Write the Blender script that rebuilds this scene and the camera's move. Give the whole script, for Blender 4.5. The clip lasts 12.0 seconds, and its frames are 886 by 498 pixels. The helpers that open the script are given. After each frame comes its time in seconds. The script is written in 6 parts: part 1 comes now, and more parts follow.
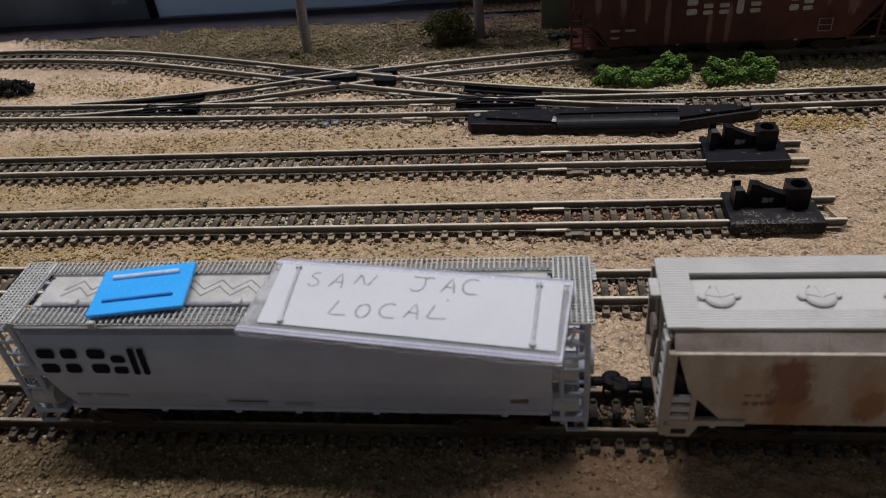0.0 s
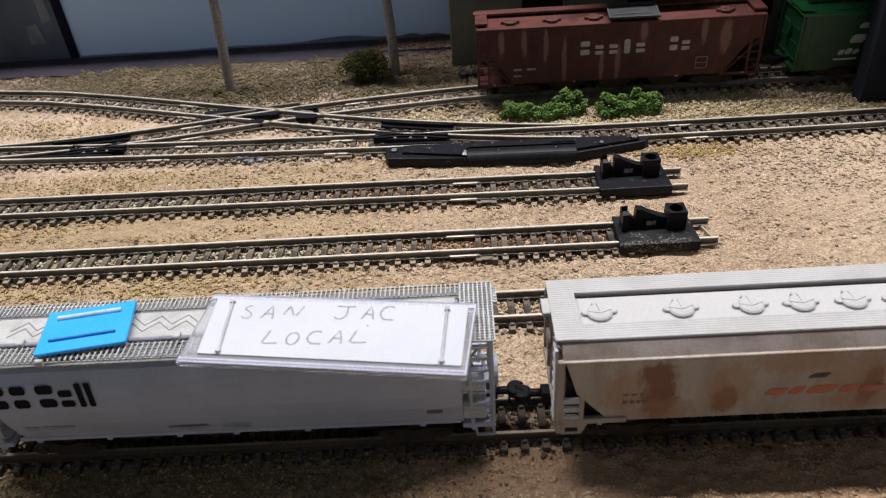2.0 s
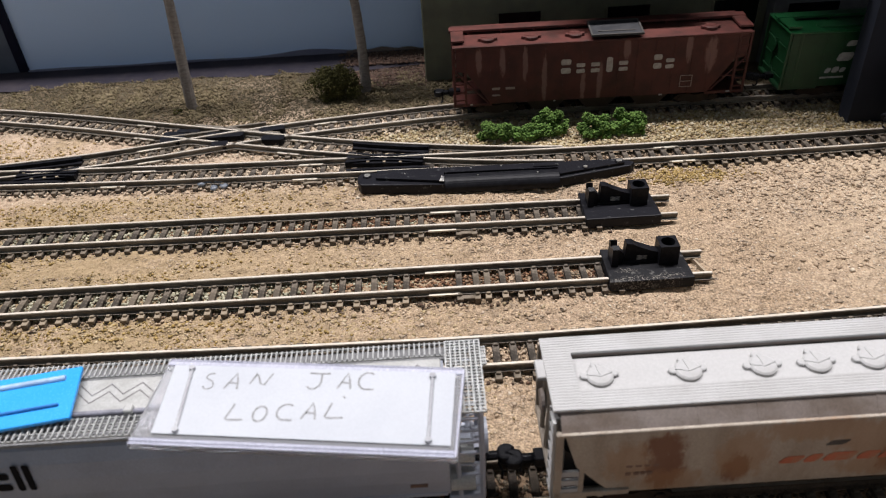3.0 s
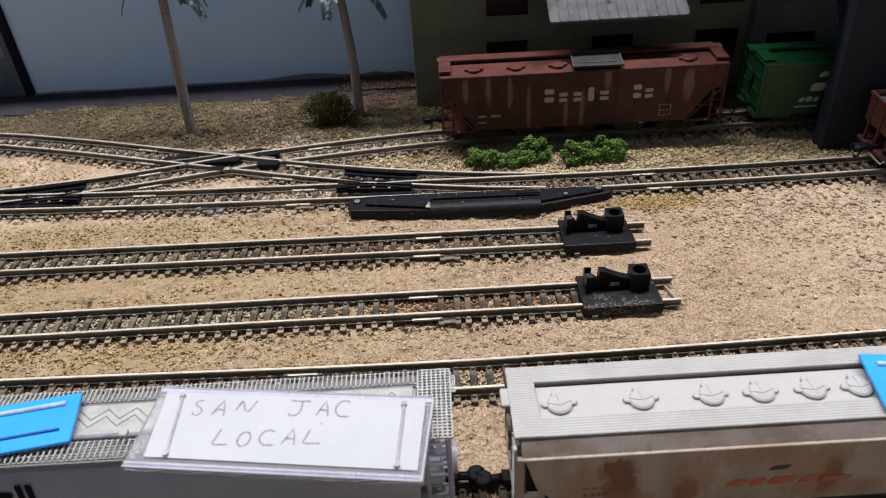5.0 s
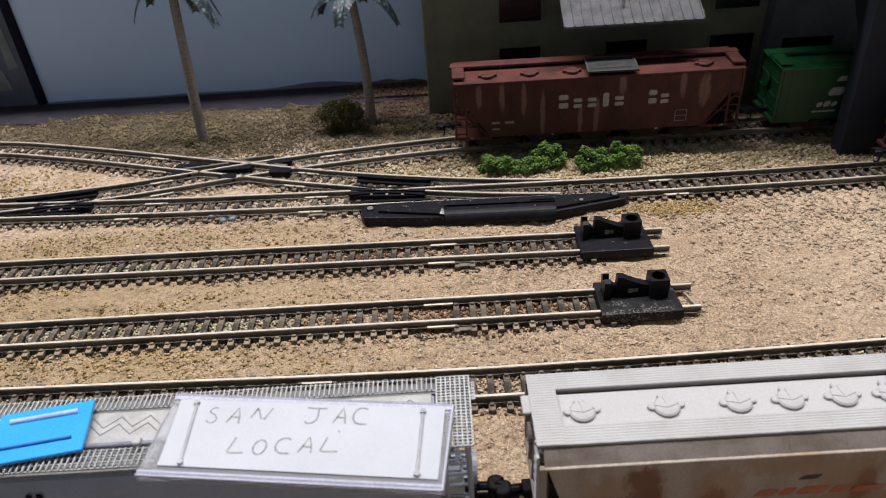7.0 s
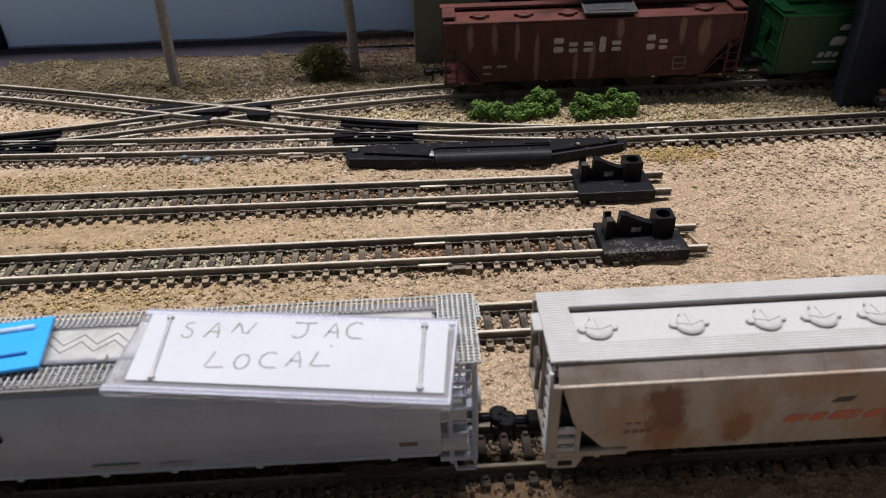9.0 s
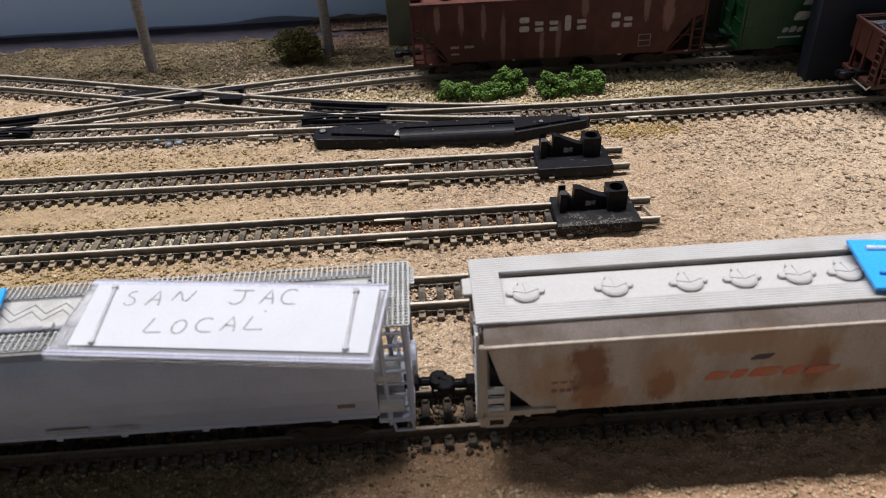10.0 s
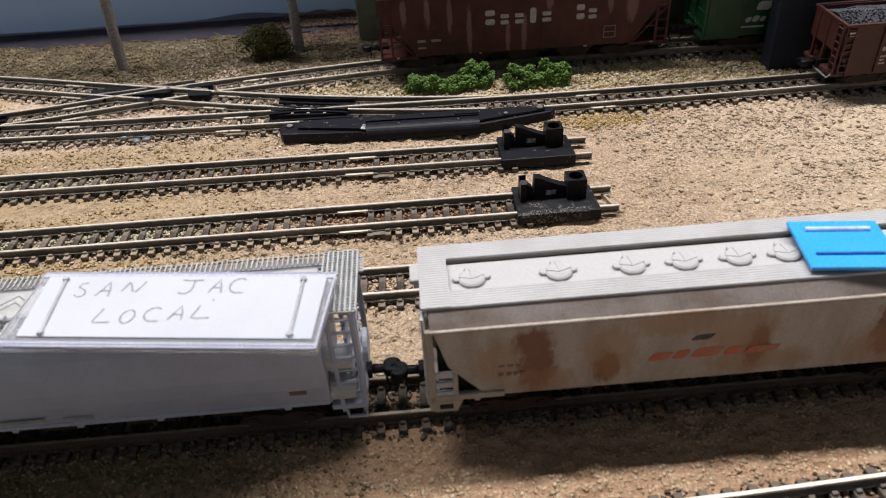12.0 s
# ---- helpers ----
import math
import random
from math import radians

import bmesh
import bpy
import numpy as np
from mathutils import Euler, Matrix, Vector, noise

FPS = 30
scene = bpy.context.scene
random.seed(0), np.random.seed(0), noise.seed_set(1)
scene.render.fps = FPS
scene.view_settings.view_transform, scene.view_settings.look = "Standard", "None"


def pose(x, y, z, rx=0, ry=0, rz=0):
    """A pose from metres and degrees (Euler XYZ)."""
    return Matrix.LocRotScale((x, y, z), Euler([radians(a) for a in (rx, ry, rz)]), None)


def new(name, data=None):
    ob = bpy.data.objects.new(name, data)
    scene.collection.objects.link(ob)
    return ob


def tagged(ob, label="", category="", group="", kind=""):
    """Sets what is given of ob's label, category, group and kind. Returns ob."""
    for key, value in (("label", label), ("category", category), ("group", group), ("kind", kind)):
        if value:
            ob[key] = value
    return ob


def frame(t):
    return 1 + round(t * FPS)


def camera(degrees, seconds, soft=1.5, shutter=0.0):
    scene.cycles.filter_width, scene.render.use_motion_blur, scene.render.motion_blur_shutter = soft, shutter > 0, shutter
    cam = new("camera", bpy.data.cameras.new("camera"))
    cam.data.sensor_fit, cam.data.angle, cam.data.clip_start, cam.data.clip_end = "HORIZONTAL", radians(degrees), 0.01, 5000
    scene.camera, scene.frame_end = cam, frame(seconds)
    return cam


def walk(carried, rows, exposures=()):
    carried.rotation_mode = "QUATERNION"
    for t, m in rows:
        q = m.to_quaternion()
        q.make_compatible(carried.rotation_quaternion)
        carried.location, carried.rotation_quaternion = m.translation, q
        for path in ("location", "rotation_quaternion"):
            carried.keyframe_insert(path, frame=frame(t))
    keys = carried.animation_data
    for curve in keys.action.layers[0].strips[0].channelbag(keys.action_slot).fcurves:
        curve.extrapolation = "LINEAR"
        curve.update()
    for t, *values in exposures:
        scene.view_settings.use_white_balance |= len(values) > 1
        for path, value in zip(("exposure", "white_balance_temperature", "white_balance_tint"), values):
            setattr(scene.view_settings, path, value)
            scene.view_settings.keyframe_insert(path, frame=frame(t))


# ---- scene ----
cam = camera(61.5, 12.0, soft=1.0)
cam.data.dof.use_dof, cam.data.dof.focus_distance, cam.data.dof.aperture_fstop = True, 0.205, 32.0
MM = 0.001  # every size below is in millimetres
# seconds, eye x y z in millimetres, yaw, pitch, roll in degrees
ROWS = [
    (0.0, 11.98, -12.82, 117.95, 10.136, -37.271, -6.779),
    (0.5, 20.94, -11.16, 120.76, 9.611, -38.237, -7.585),
    (1.0, 20.46, -18.84, 124.44, 7.929, -37.346, -6.238),
    (1.5, 19.72, -21.97, 125.27, 5.493, -36.883, -5.285),
    (2.0, 16.59, -25.74, 130.68, 3.168, -36.388, -4.726),
    (2.5, 17.97, -17.83, 135.78, 1.680, -36.905, -4.978),
    (3.0, 13.99, -8.17, 130.99, 0.232, -36.624, -3.568),
    (3.2, 12.14, -10.19, 131.88, -0.175, -36.467, -3.087),
    (4.8, 19.84, -11.15, 139.32, 0.393, -36.290, -3.444),
    (5.0, 20.62, -13.40, 142.00, 0.623, -36.189, -3.618),
    (5.5, 19.42, -12.50, 139.16, 0.312, -35.563, -3.382),
    (6.0, 20.66, -16.51, 140.82, 1.079, -35.104, -4.019),
    (6.5, 18.73, -12.76, 141.56, 1.283, -35.681, -4.117),
    (6.7, 19.53, -12.53, 141.09, 1.614, -35.421, -4.446),
    (8.3, 6.82, -6.34, 123.00, -1.843, -35.145, -1.149),
    (8.5, 9.50, -6.82, 120.51, -1.381, -35.164, -1.563),
    (9.0, 11.68, -10.18, 118.72, -1.394, -35.797, -1.867),
    (9.5, 11.90, -16.84, 118.32, -1.406, -36.151, -0.712),
    (10.0, 24.69, -16.75, 118.21, -0.619, -36.668, -3.147),
    (10.5, 20.12, -22.96, 123.91, -0.973, -37.111, -2.232),
    (11.0, 22.79, -20.67, 121.28, -0.811, -36.954, -2.988),
    (11.5, 30.33, -21.81, 121.35, 0.074, -36.908, -4.216),
    (12.0, 32.77, -19.96, 117.66, -1.292, -36.916, -3.635),
]


def eye_pose(x, y, z, yaw, pitch, roll):
    return pose(x * MM, y * MM, z * MM, 0, 0, yaw) @ pose(0, 0, 0, 90 + pitch) @ pose(0, 0, 0, 0, 0, roll)


walk(cam, [(r[0], eye_pose(*r[1:])) for r in ROWS], exposures=[(0.0, -0.62), (0.5, -0.36), (1.0, -0.1), (1.5, -0.03), (2.0, 0.06), (3.0, 0.05), (5.0, -0.04), (6.5, -0.06), (8.5, -0.07), (10.0, 0.04), (12.0, 0.08)])

# ---- light: one lamp high over the layout, in a dim room ----
world = bpy.data.worlds.new("room_air")
scene.world = world
world.use_nodes = True
air = world.node_tree.nodes["Background"]
air.inputs["Color"].default_value = (0.76, 0.85, 0.97, 1)
# ambient light for an unseen room, set brighter at the horizon than overhead
up = world.node_tree.nodes.new("ShaderNodeSeparateXYZ")
world.node_tree.links.new(world.node_tree.nodes.new("ShaderNodeTexCoord").outputs["Generated"], up.inputs[0])
fade = world.node_tree.nodes.new("ShaderNodeMapRange")
for socket, value in zip(("From Min", "From Max", "To Min", "To Max"), (0.0, 0.75, 0.31, 0.11)):
    fade.inputs[socket].default_value = value
world.node_tree.links.new(up.outputs["Z"], fade.inputs["Value"])
world.node_tree.links.new(fade.outputs["Result"], air.inputs["Strength"])
lamp = new("ceiling_tube_light", bpy.data.lights.new("ceiling_tube_light", "AREA"))
lamp.data.shape, lamp.data.size, lamp.data.size_y = "RECTANGLE", 1.8, 0.09
lamp.data.energy, lamp.data.color = 34.4, (1.0, 0.965, 0.985)
lamp.location = (0.05, 0.42, 1.2)
lamp.rotation_euler = (radians(-12), 0, 0)


# ---- helpers of this scene ----
def rand(seed):
    return random.Random(seed)


def link(m, a, b):
    m.node_tree.links.new(a, b)


def node(m, kind, **values):
    n = m.node_tree.nodes.new(kind)
    for key, value in values.items():
        n.inputs[key].default_value = value
    return n


def mix_colour(m, fac, a, b, blend="MIX"):
    n = m.node_tree.nodes.new("ShaderNodeMix")
    n.data_type, n.blend_type = "RGBA", blend
    for socket, value in ((n.inputs[0], fac), (n.inputs[6], a), (n.inputs[7], b)):
        if hasattr(value, "links"):
            link(m, value, socket)
        elif isinstance(value, (int, float)):
            socket.default_value = value
        else:
            socket.default_value = (*value[:3], 1)
    return n.outputs[2]


def ramp(m, fac, low, high):
    n = m.node_tree.nodes.new("ShaderNodeMapRange")
    n.interpolation_type = "SMOOTHSTEP"
    n.inputs["From Min"].default_value, n.inputs["From Max"].default_value = low, high
    link(m, fac, n.inputs["Value"])
    return n.outputs["Result"]


def noise_out(m, vector, scale, detail=4.0, rough=0.6):
    n = node(m, "ShaderNodeTexNoise", Scale=scale, Detail=detail, Roughness=rough)
    link(m, vector, n.inputs["Vector"])
    return n.outputs["Fac"]


def mat(name, c1, c2=None, rough=0.55, metal=0.0, scale=350.0, fine=2600.0, bump=0.25, grit=0.12, stretch=None, edge=(0.35, 0.7), spec=0.5):
    """Paint, plastic or metal: two tones in soft blotches, a fine grain and a fine relief."""
    m = bpy.data.materials.new(name)
    m.use_nodes = True
    bsdf = m.node_tree.nodes["Principled BSDF"]
    coord = m.node_tree.nodes.new("ShaderNodeTexCoord").outputs["Object"]
    vector = coord
    if stretch:
        mapping = node(m, "ShaderNodeMapping", Scale=stretch)
        link(m, coord, mapping.inputs["Vector"])
        vector = mapping.outputs["Vector"]
    blotch = ramp(m, noise_out(m, vector, scale), *edge)
    colour = mix_colour(m, blotch, c1, c2 or [v * 0.75 for v in c1])
    grain = noise_out(m, coord, fine, 3.0)
    colour = mix_colour(m, grit, colour, mix_colour(m, ramp(m, grain, 0.3, 0.7), (0.0, 0.0, 0.0), (1.0, 1.0, 1.0)), "OVERLAY")
    link(m, colour, bsdf.inputs["Base Color"])
    r = node(m, "ShaderNodeMapRange", **{"To Min": max(0.05, rough - 0.12), "To Max": min(1.0, rough + 0.12)})
    link(m, grain, r.inputs["Value"])
    link(m, r.outputs["Result"], bsdf.inputs["Roughness"])
    bsdf.inputs["Metallic"].default_value = metal
    bsdf.inputs["Specular IOR Level"].default_value = spec
    b = node(m, "ShaderNodeBump", Strength=bump, Distance=0.00012)
    link(m, grain, b.inputs["Height"])
    link(m, b.outputs["Normal"], bsdf.inputs["Normal"])
    return m


def add_patches(m, colour, patches, strength=0.85, wobble=700.0, flat=False):
    """Soft-edged stains: rows of centre x, centre z (y on a flat top), half width, half height in millimetres, over the paint of m."""
    bsdf = m.node_tree.nodes["Principled BSDF"]
    base = bsdf.inputs["Base Color"].links[0].from_socket
    coord = m.node_tree.nodes.new("ShaderNodeTexCoord").outputs["Object"]
    total = None
    pull = node(m, "ShaderNodeMapping", Scale=(1.0, 1.0, 0.4))
    link(m, coord, pull.inputs["Vector"])
    warp = noise_out(m, pull.outputs["Vector"], wobble, 6.0, 0.75)
    for cx, cz, hx, hz in patches:
        if flat:
            mp = node(m, "ShaderNodeMapping", Location=(-cx / hx, -cz / hz, 0), Scale=(1000 / hx, 1000 / hz, 0))
        else:
            mp = node(m, "ShaderNodeMapping", Location=(-cx / hx, 0, -cz / hz), Scale=(1000 / hx, 0, 1000 / hz))
        link(m, coord, mp.inputs["Vector"])
        g = m.node_tree.nodes.new("ShaderNodeTexGradient")
        g.gradient_type = "SPHERICAL"
        link(m, mp.outputs["Vector"], g.inputs["Vector"])
        out = g.outputs["Fac"]
        if total is not None:
            mx = m.node_tree.nodes.new("ShaderNodeMath")
            mx.operation = "MAXIMUM"
            link(m, total, mx.inputs[0])
            link(m, out, mx.inputs[1])
            out = mx.outputs[0]
        total = out
    s = m.node_tree.nodes.new("ShaderNodeMath")
    s.operation = "MULTIPLY_ADD"
    link(m, warp, s.inputs[0])
    s.inputs[1].default_value = 1.4
    link(m, total, s.inputs[2])
    f = ramp(m, s.outputs[0], 0.82, 1.22)
    k = m.node_tree.nodes.new("ShaderNodeMath")
    k.operation = "MULTIPLY"
    # nothing outside the stain itself; dust on a flat top is speckled
    e = ramp(m, noise_out(m, coord, 1500.0, 5.0, 0.75), 0.5, 0.62) if flat else ramp(m, total, 0.0, 0.25)
    link(m, f, k.inputs[0])
    link(m, e, k.inputs[1])
    k2 = m.node_tree.nodes.new("ShaderNodeMath")
    k2.operation = "MULTIPLY"
    k2.inputs[1].default_value = strength
    link(m, k.outputs[0], k2.inputs[0])
    link(m, mix_colour(m, k2.outputs[0], base, colour), bsdf.inputs["Base Color"])
    return m


def grains(name, tones, rough=0.9, fine=0.2):
    """Loose stones or fibres: a tone of its own for each island."""
    m = bpy.data.materials.new(name)
    m.use_nodes = True
    bsdf = m.node_tree.nodes["Principled BSDF"]
    geo = m.node_tree.nodes.new("ShaderNodeNewGeometry")
    cr = m.node_tree.nodes.new("ShaderNodeValToRGB")
    cr.color_ramp.interpolation = "LINEAR"
    while len(cr.color_ramp.elements) < len(tones):
        cr.color_ramp.elements.new(0.5)
    for i, (e, c) in enumerate(zip(cr.color_ramp.elements, tones)):
        e.position, e.color = i / (len(tones) - 1), (*c, 1)
    link(m, geo.outputs["Random Per Island"], cr.inputs["Fac"])
    coord = m.node_tree.nodes.new("ShaderNodeTexCoord").outputs["Object"]
    speck = noise_out(m, coord, 3500.0, 3.0)
    big = noise_out(m, coord, 45.0, 4.0)
    c = mix_colour(m, 0.35, cr.outputs["Color"], mix_colour(m, ramp(m, big, 0.35, 0.65), (0.2, 0.2, 0.2), (0.75, 0.75, 0.75)), "OVERLAY")
    c = mix_colour(m, fine, c, mix_colour(m, speck, (0.1, 0.1, 0.1), (0.9, 0.9, 0.9)), "OVERLAY")
    link(m, c, bsdf.inputs["Base Color"])
    bsdf.inputs["Roughness"].default_value = rough
    bsdf.inputs["Specular IOR Level"].default_value = 0.25
    return m


def thing(name, label, category, x=0.0, y=0.0, z=0.0, rz=0.0, group="", kind="", rx=0.0, ry=0.0):
    ob = new(name)
    ob.empty_display_size = 0.004
    ob.matrix_basis = pose(x * MM, y * MM, z * MM, rx, ry, rz)
    return tagged(ob, label, category, group, kind)


def to_mesh(name, bm, material):
    me = bpy.data.meshes.new(name)
    bmesh.ops.recalc_face_normals(bm, faces=bm.faces)
    bmesh.ops.scale(bm, vec=(MM, MM, MM), verts=bm.verts)
    bm.to_mesh(me)
    bm.free()
    for m in material if isinstance(material, (list, tuple)) else [material]:
        me.materials.append(m)
    return me


def part(name, bm, material, parent, label="", smooth=False, at=None):
    me = bm if isinstance(bm, bpy.types.Mesh) else to_mesh(name, bm, material)
    if smooth:
        me.polygons.foreach_set("use_smooth", [True] * len(me.polygons))
        me.update()
    ob = new(name, me)
    ob.parent = parent
    if at is not None:
        ob.matrix_basis = at
    return tagged(ob, label)


def mpose(x, y, z, rx=0, ry=0, rz=0):
    return pose(x * MM, y * MM, z * MM, rx, ry, rz)


def box(bm, x0, x1, y0, y1, z0, z1, bevel=0.0, m=None):
    v = bmesh.ops.create_cube(bm, size=1.0)["verts"]
    for p in v:
        p.co = Vector(((x0 + x1) / 2 + p.co.x * (x1 - x0), (y0 + y1) / 2 + p.co.y * (y1 - y0), (z0 + z1) / 2 + p.co.z * (z1 - z0)))
    if bevel:
        edges = list({e for p in v for e in p.link_edges})
        out = bmesh.ops.bevel(bm, geom=edges, offset=bevel, segments=1, affect="EDGES", profile=0.5)
        v = list({q for f in out["faces"] for q in f.verts} | {p for p in v if p.is_valid})
    if m is not None:
        bmesh.ops.transform(bm, matrix=m, verts=[p for p in v if p.is_valid])
    return v


def cyl(bm, x, y, z, r, h, axis="Z", seg=16, r2=None):
    """A closed cylinder or cone whose middle is at x, y, z."""
    m = Matrix.Translation((x, y, z))
    if axis == "X":
        m = m @ Matrix.Rotation(radians(90), 4, "Y")
    if axis == "Y":
        m = m @ Matrix.Rotation(radians(90), 4, "X")
    bmesh.ops.create_cone(bm, cap_ends=True, segments=seg, radius1=r, radius2=r if r2 is None else r2, depth=h, matrix=m)


def prism(bm, outline, axis, a0, a1):
    """An outline of (u, v) pushed along an axis: X: u, v are y, z; Y: x, z; Z: x, y."""
    def put(u, v, a):
        return {"X": (a, u, v), "Y": (u, a, v), "Z": (u, v, a)}[axis]
    lo = [bm.verts.new(put(u, v, a0)) for u, v in outline]
    hi = [bm.verts.new(put(u, v, a1)) for u, v in outline]
    n = len(outline)
    bm.faces.new(lo[::-1])
    bm.faces.new(hi)
    for i in range(n):
        bm.faces.new((lo[i], lo[(i + 1) % n], hi[(i + 1) % n], hi[i]))


def tube(bm, points, r, seg=6, r_end=None):
    """A round bar along a line of points."""
    pts = [Vector(p) for p in points]
    rings = []
    for i, p in enumerate(pts):
        way = (pts[min(i + 1, len(pts) - 1)] - pts[max(i - 1, 0)]).normalized()
        side = way.cross(Vector((0.13, 0.21, 0.97)))
        if side.length < 0.05:
            side = way.cross(Vector((1, 0, 0)))
        side.normalize()
        up = side.cross(way)
        k = i / max(1, len(pts) - 1)
        rr = r if r_end is None else r + (r_end - r) * k
        rings.append([bm.verts.new(p + rr * (math.cos(a) * side + math.sin(a) * up)) for a in (2 * math.pi * j / seg for j in range(seg))])
    for a, b in zip(rings, rings[1:]):
        for j in range(seg):
            bm.faces.new((a[j], a[(j + 1) % seg], b[(j + 1) % seg], b[j]))
    bm.faces.new(rings[0][::-1])
    bm.faces.new(rings[-1])


def sweep(bm, outline, line, face_material=None):
    """An outline of (across, up) carried along a level line of (x, y), z from the outline."""
    rings = []
    for i, (x, y) in enumerate(line):
        ax, ay = line[max(i - 1, 0)]
        bx, by = line[min(i + 1, len(line) - 1)]
        l = math.hypot(bx - ax, by - ay) or 1.0
        nx, ny = -(by - ay) / l, (bx - ax) / l
        rings.append([bm.verts.new((x + nx * u, y + ny * u, v)) for u, v in outline])
    n = len(outline)
    for a, b in zip(rings, rings[1:]):
        for j in range(n):
            f = bm.faces.new((a[j], a[(j + 1) % n], b[(j + 1) % n], b[j]))
            if face_material:
                f.material_index = face_material(j)
    bm.faces.new(rings[0][::-1])
    bm.faces.new(rings[-1])


def loft(bm, sections):
    """Rings of equally many points, joined and capped."""
    rings = [[bm.verts.new(p) for p in s] for s in sections]
    n = len(rings[0])
    for a, b in zip(rings, rings[1:]):
        for j in range(n):
            bm.faces.new((a[j], a[(j + 1) % n], b[(j + 1) % n], b[j]))
    bm.faces.new(rings[0][::-1])
    bm.faces.new(rings[-1])


def value_noise(x, y, seed=0):
    """Smooth noise from 0 to 1 on arrays."""
    xi, yi = np.floor(x).astype(np.int64), np.floor(y).astype(np.int64)
    fx, fy = x - xi, y - yi
    fx, fy = fx * fx * (3 - 2 * fx), fy * fy * (3 - 2 * fy)

    def h(a, b):
        n = (a * 374761393 + b * 668265263 + seed * 982451653) & 0x7FFFFFFF
        n = ((n ^ (n >> 13)) * 1274126177) & 0x7FFFFFFF
        return ((n ^ (n >> 16)) & 0xFFFF) / 65535.0
    return (h(xi, yi) * (1 - fx) + h(xi + 1, yi) * fx) * (1 - fy) + (h(xi, yi + 1) * (1 - fx) + h(xi + 1, yi + 1) * fx) * fy


def smooth_line(points, step=3.0):
    """A smooth level line through a few (x, y), in even steps."""
    p = [np.array(q, float) for q in points]
    p = [2 * p[0] - p[1]] + p + [2 * p[-1] - p[-2]]
    out = []
    for a, b, c, d in zip(p, p[1:], p[2:], p[3:]):
        n = max(2, int(np.linalg.norm(c - b) / step))
        for i in range(n):
            t = i / n
            out.append(0.5 * (2 * b + (c - a) * t + (2 * a - 5 * b + 4 * c - d) * t * t + (3 * b - a - 3 * c + d) * t ** 3))
    out.append(p[-2])
    return [tuple(float(v) for v in q) for q in out]


# ---- materials ----
def tint(m, colour, fades, scale):
    """A second ground colour that takes over in uneven patches; fades: axis, from, to in metres, multiplied."""
    bsdf = m.node_tree.nodes["Principled BSDF"]
    base = bsdf.inputs["Base Color"].links[0].from_socket
    coord = m.node_tree.nodes.new("ShaderNodeTexCoord").outputs["Object"]
    xyz = m.node_tree.nodes.new("ShaderNodeSeparateXYZ")
    link(m, coord, xyz.inputs[0])
    total = ramp(m, noise_out(m, coord, scale), 0.3, 0.5)
    for axis, a, b in fades:
        far = m.node_tree.nodes.new("ShaderNodeMapRange")
        far.inputs["From Min"].default_value, far.inputs["From Max"].default_value = a, b
        link(m, xyz.outputs[axis], far.inputs["Value"])
        k = m.node_tree.nodes.new("ShaderNodeMath")
        k.operation = "MULTIPLY"
        link(m, total, k.inputs[0])
        link(m, far.outputs["Result"], k.inputs[1])
        total = k.outputs[0]
    link(m, mix_colour(m, total, base, colour), bsdf.inputs["Base Color"])


M_GROUND = mat("sandy_soil", (0.43, 0.325, 0.228), (0.375, 0.278, 0.186), rough=0.95, scale=60, fine=1700, bump=1.0, grit=0.4, spec=0.05)
tint(M_GROUND, (0.385, 0.29, 0.178), (("X", 0.04, -0.08),), 40.0)
tint(M_GROUND, (0.52, 0.41, 0.295), (("X", 0.1, 0.165), ("Y", 0.11, 0.14)), 30.0)
tint(M_GROUND, (0.5, 0.388, 0.288), (("X", 0.01, -0.03), ("Y", 0.203, 0.212)), 30.0)
# brown earth before the train, darker at its left, and under the turf behind
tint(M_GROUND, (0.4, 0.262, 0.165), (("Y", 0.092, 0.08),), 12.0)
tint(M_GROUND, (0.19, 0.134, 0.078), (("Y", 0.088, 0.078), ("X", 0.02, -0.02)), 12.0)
tint(M_GROUND, (0.13, 0.1, 0.062), (("Y", 0.258, 0.27), ("X", -0.24, -0.15)), 12.0)
def soil_relief(m, amount):
    """Crumbly soil: relief at two scales, coloured lighter on its bumps and darker in its hollows."""
    bsdf = m.node_tree.nodes["Principled BSDF"]
    base = bsdf.inputs["Base Color"].links[0].from_socket
    coord = m.node_tree.nodes.new("ShaderNodeTexCoord").outputs["Object"]
    crumbs = noise_out(m, coord, 820.0, 8.0, 0.72)
    lumps = noise_out(m, coord, 230.0, 5.0, 0.65)
    tone = mix_colour(m, ramp(m, crumbs, 0.34, 0.66), (0.34, 0.315, 0.29), (0.72, 0.715, 0.7))
    c = mix_colour(m, 0.45, base, tone, "OVERLAY")
    c = mix_colour(m, 0.25, c, mix_colour(m, ramp(m, lumps, 0.35, 0.65), (0.3, 0.3, 0.3), (0.66, 0.66, 0.66)), "OVERLAY")
    link(m, c, bsdf.inputs["Base Color"])
    b1 = node(m, "ShaderNodeBump", Strength=1.0, Distance=0.0012 * amount)
    link(m, lumps, b1.inputs["Height"])
    b2 = node(m, "ShaderNodeBump", Strength=1.0, Distance=0.0008 * amount)
    link(m, crumbs, b2.inputs["Height"])
    link(m, b1.outputs["Normal"], b2.inputs["Normal"])
    link(m, b2.outputs["Normal"], bsdf.inputs["Normal"])


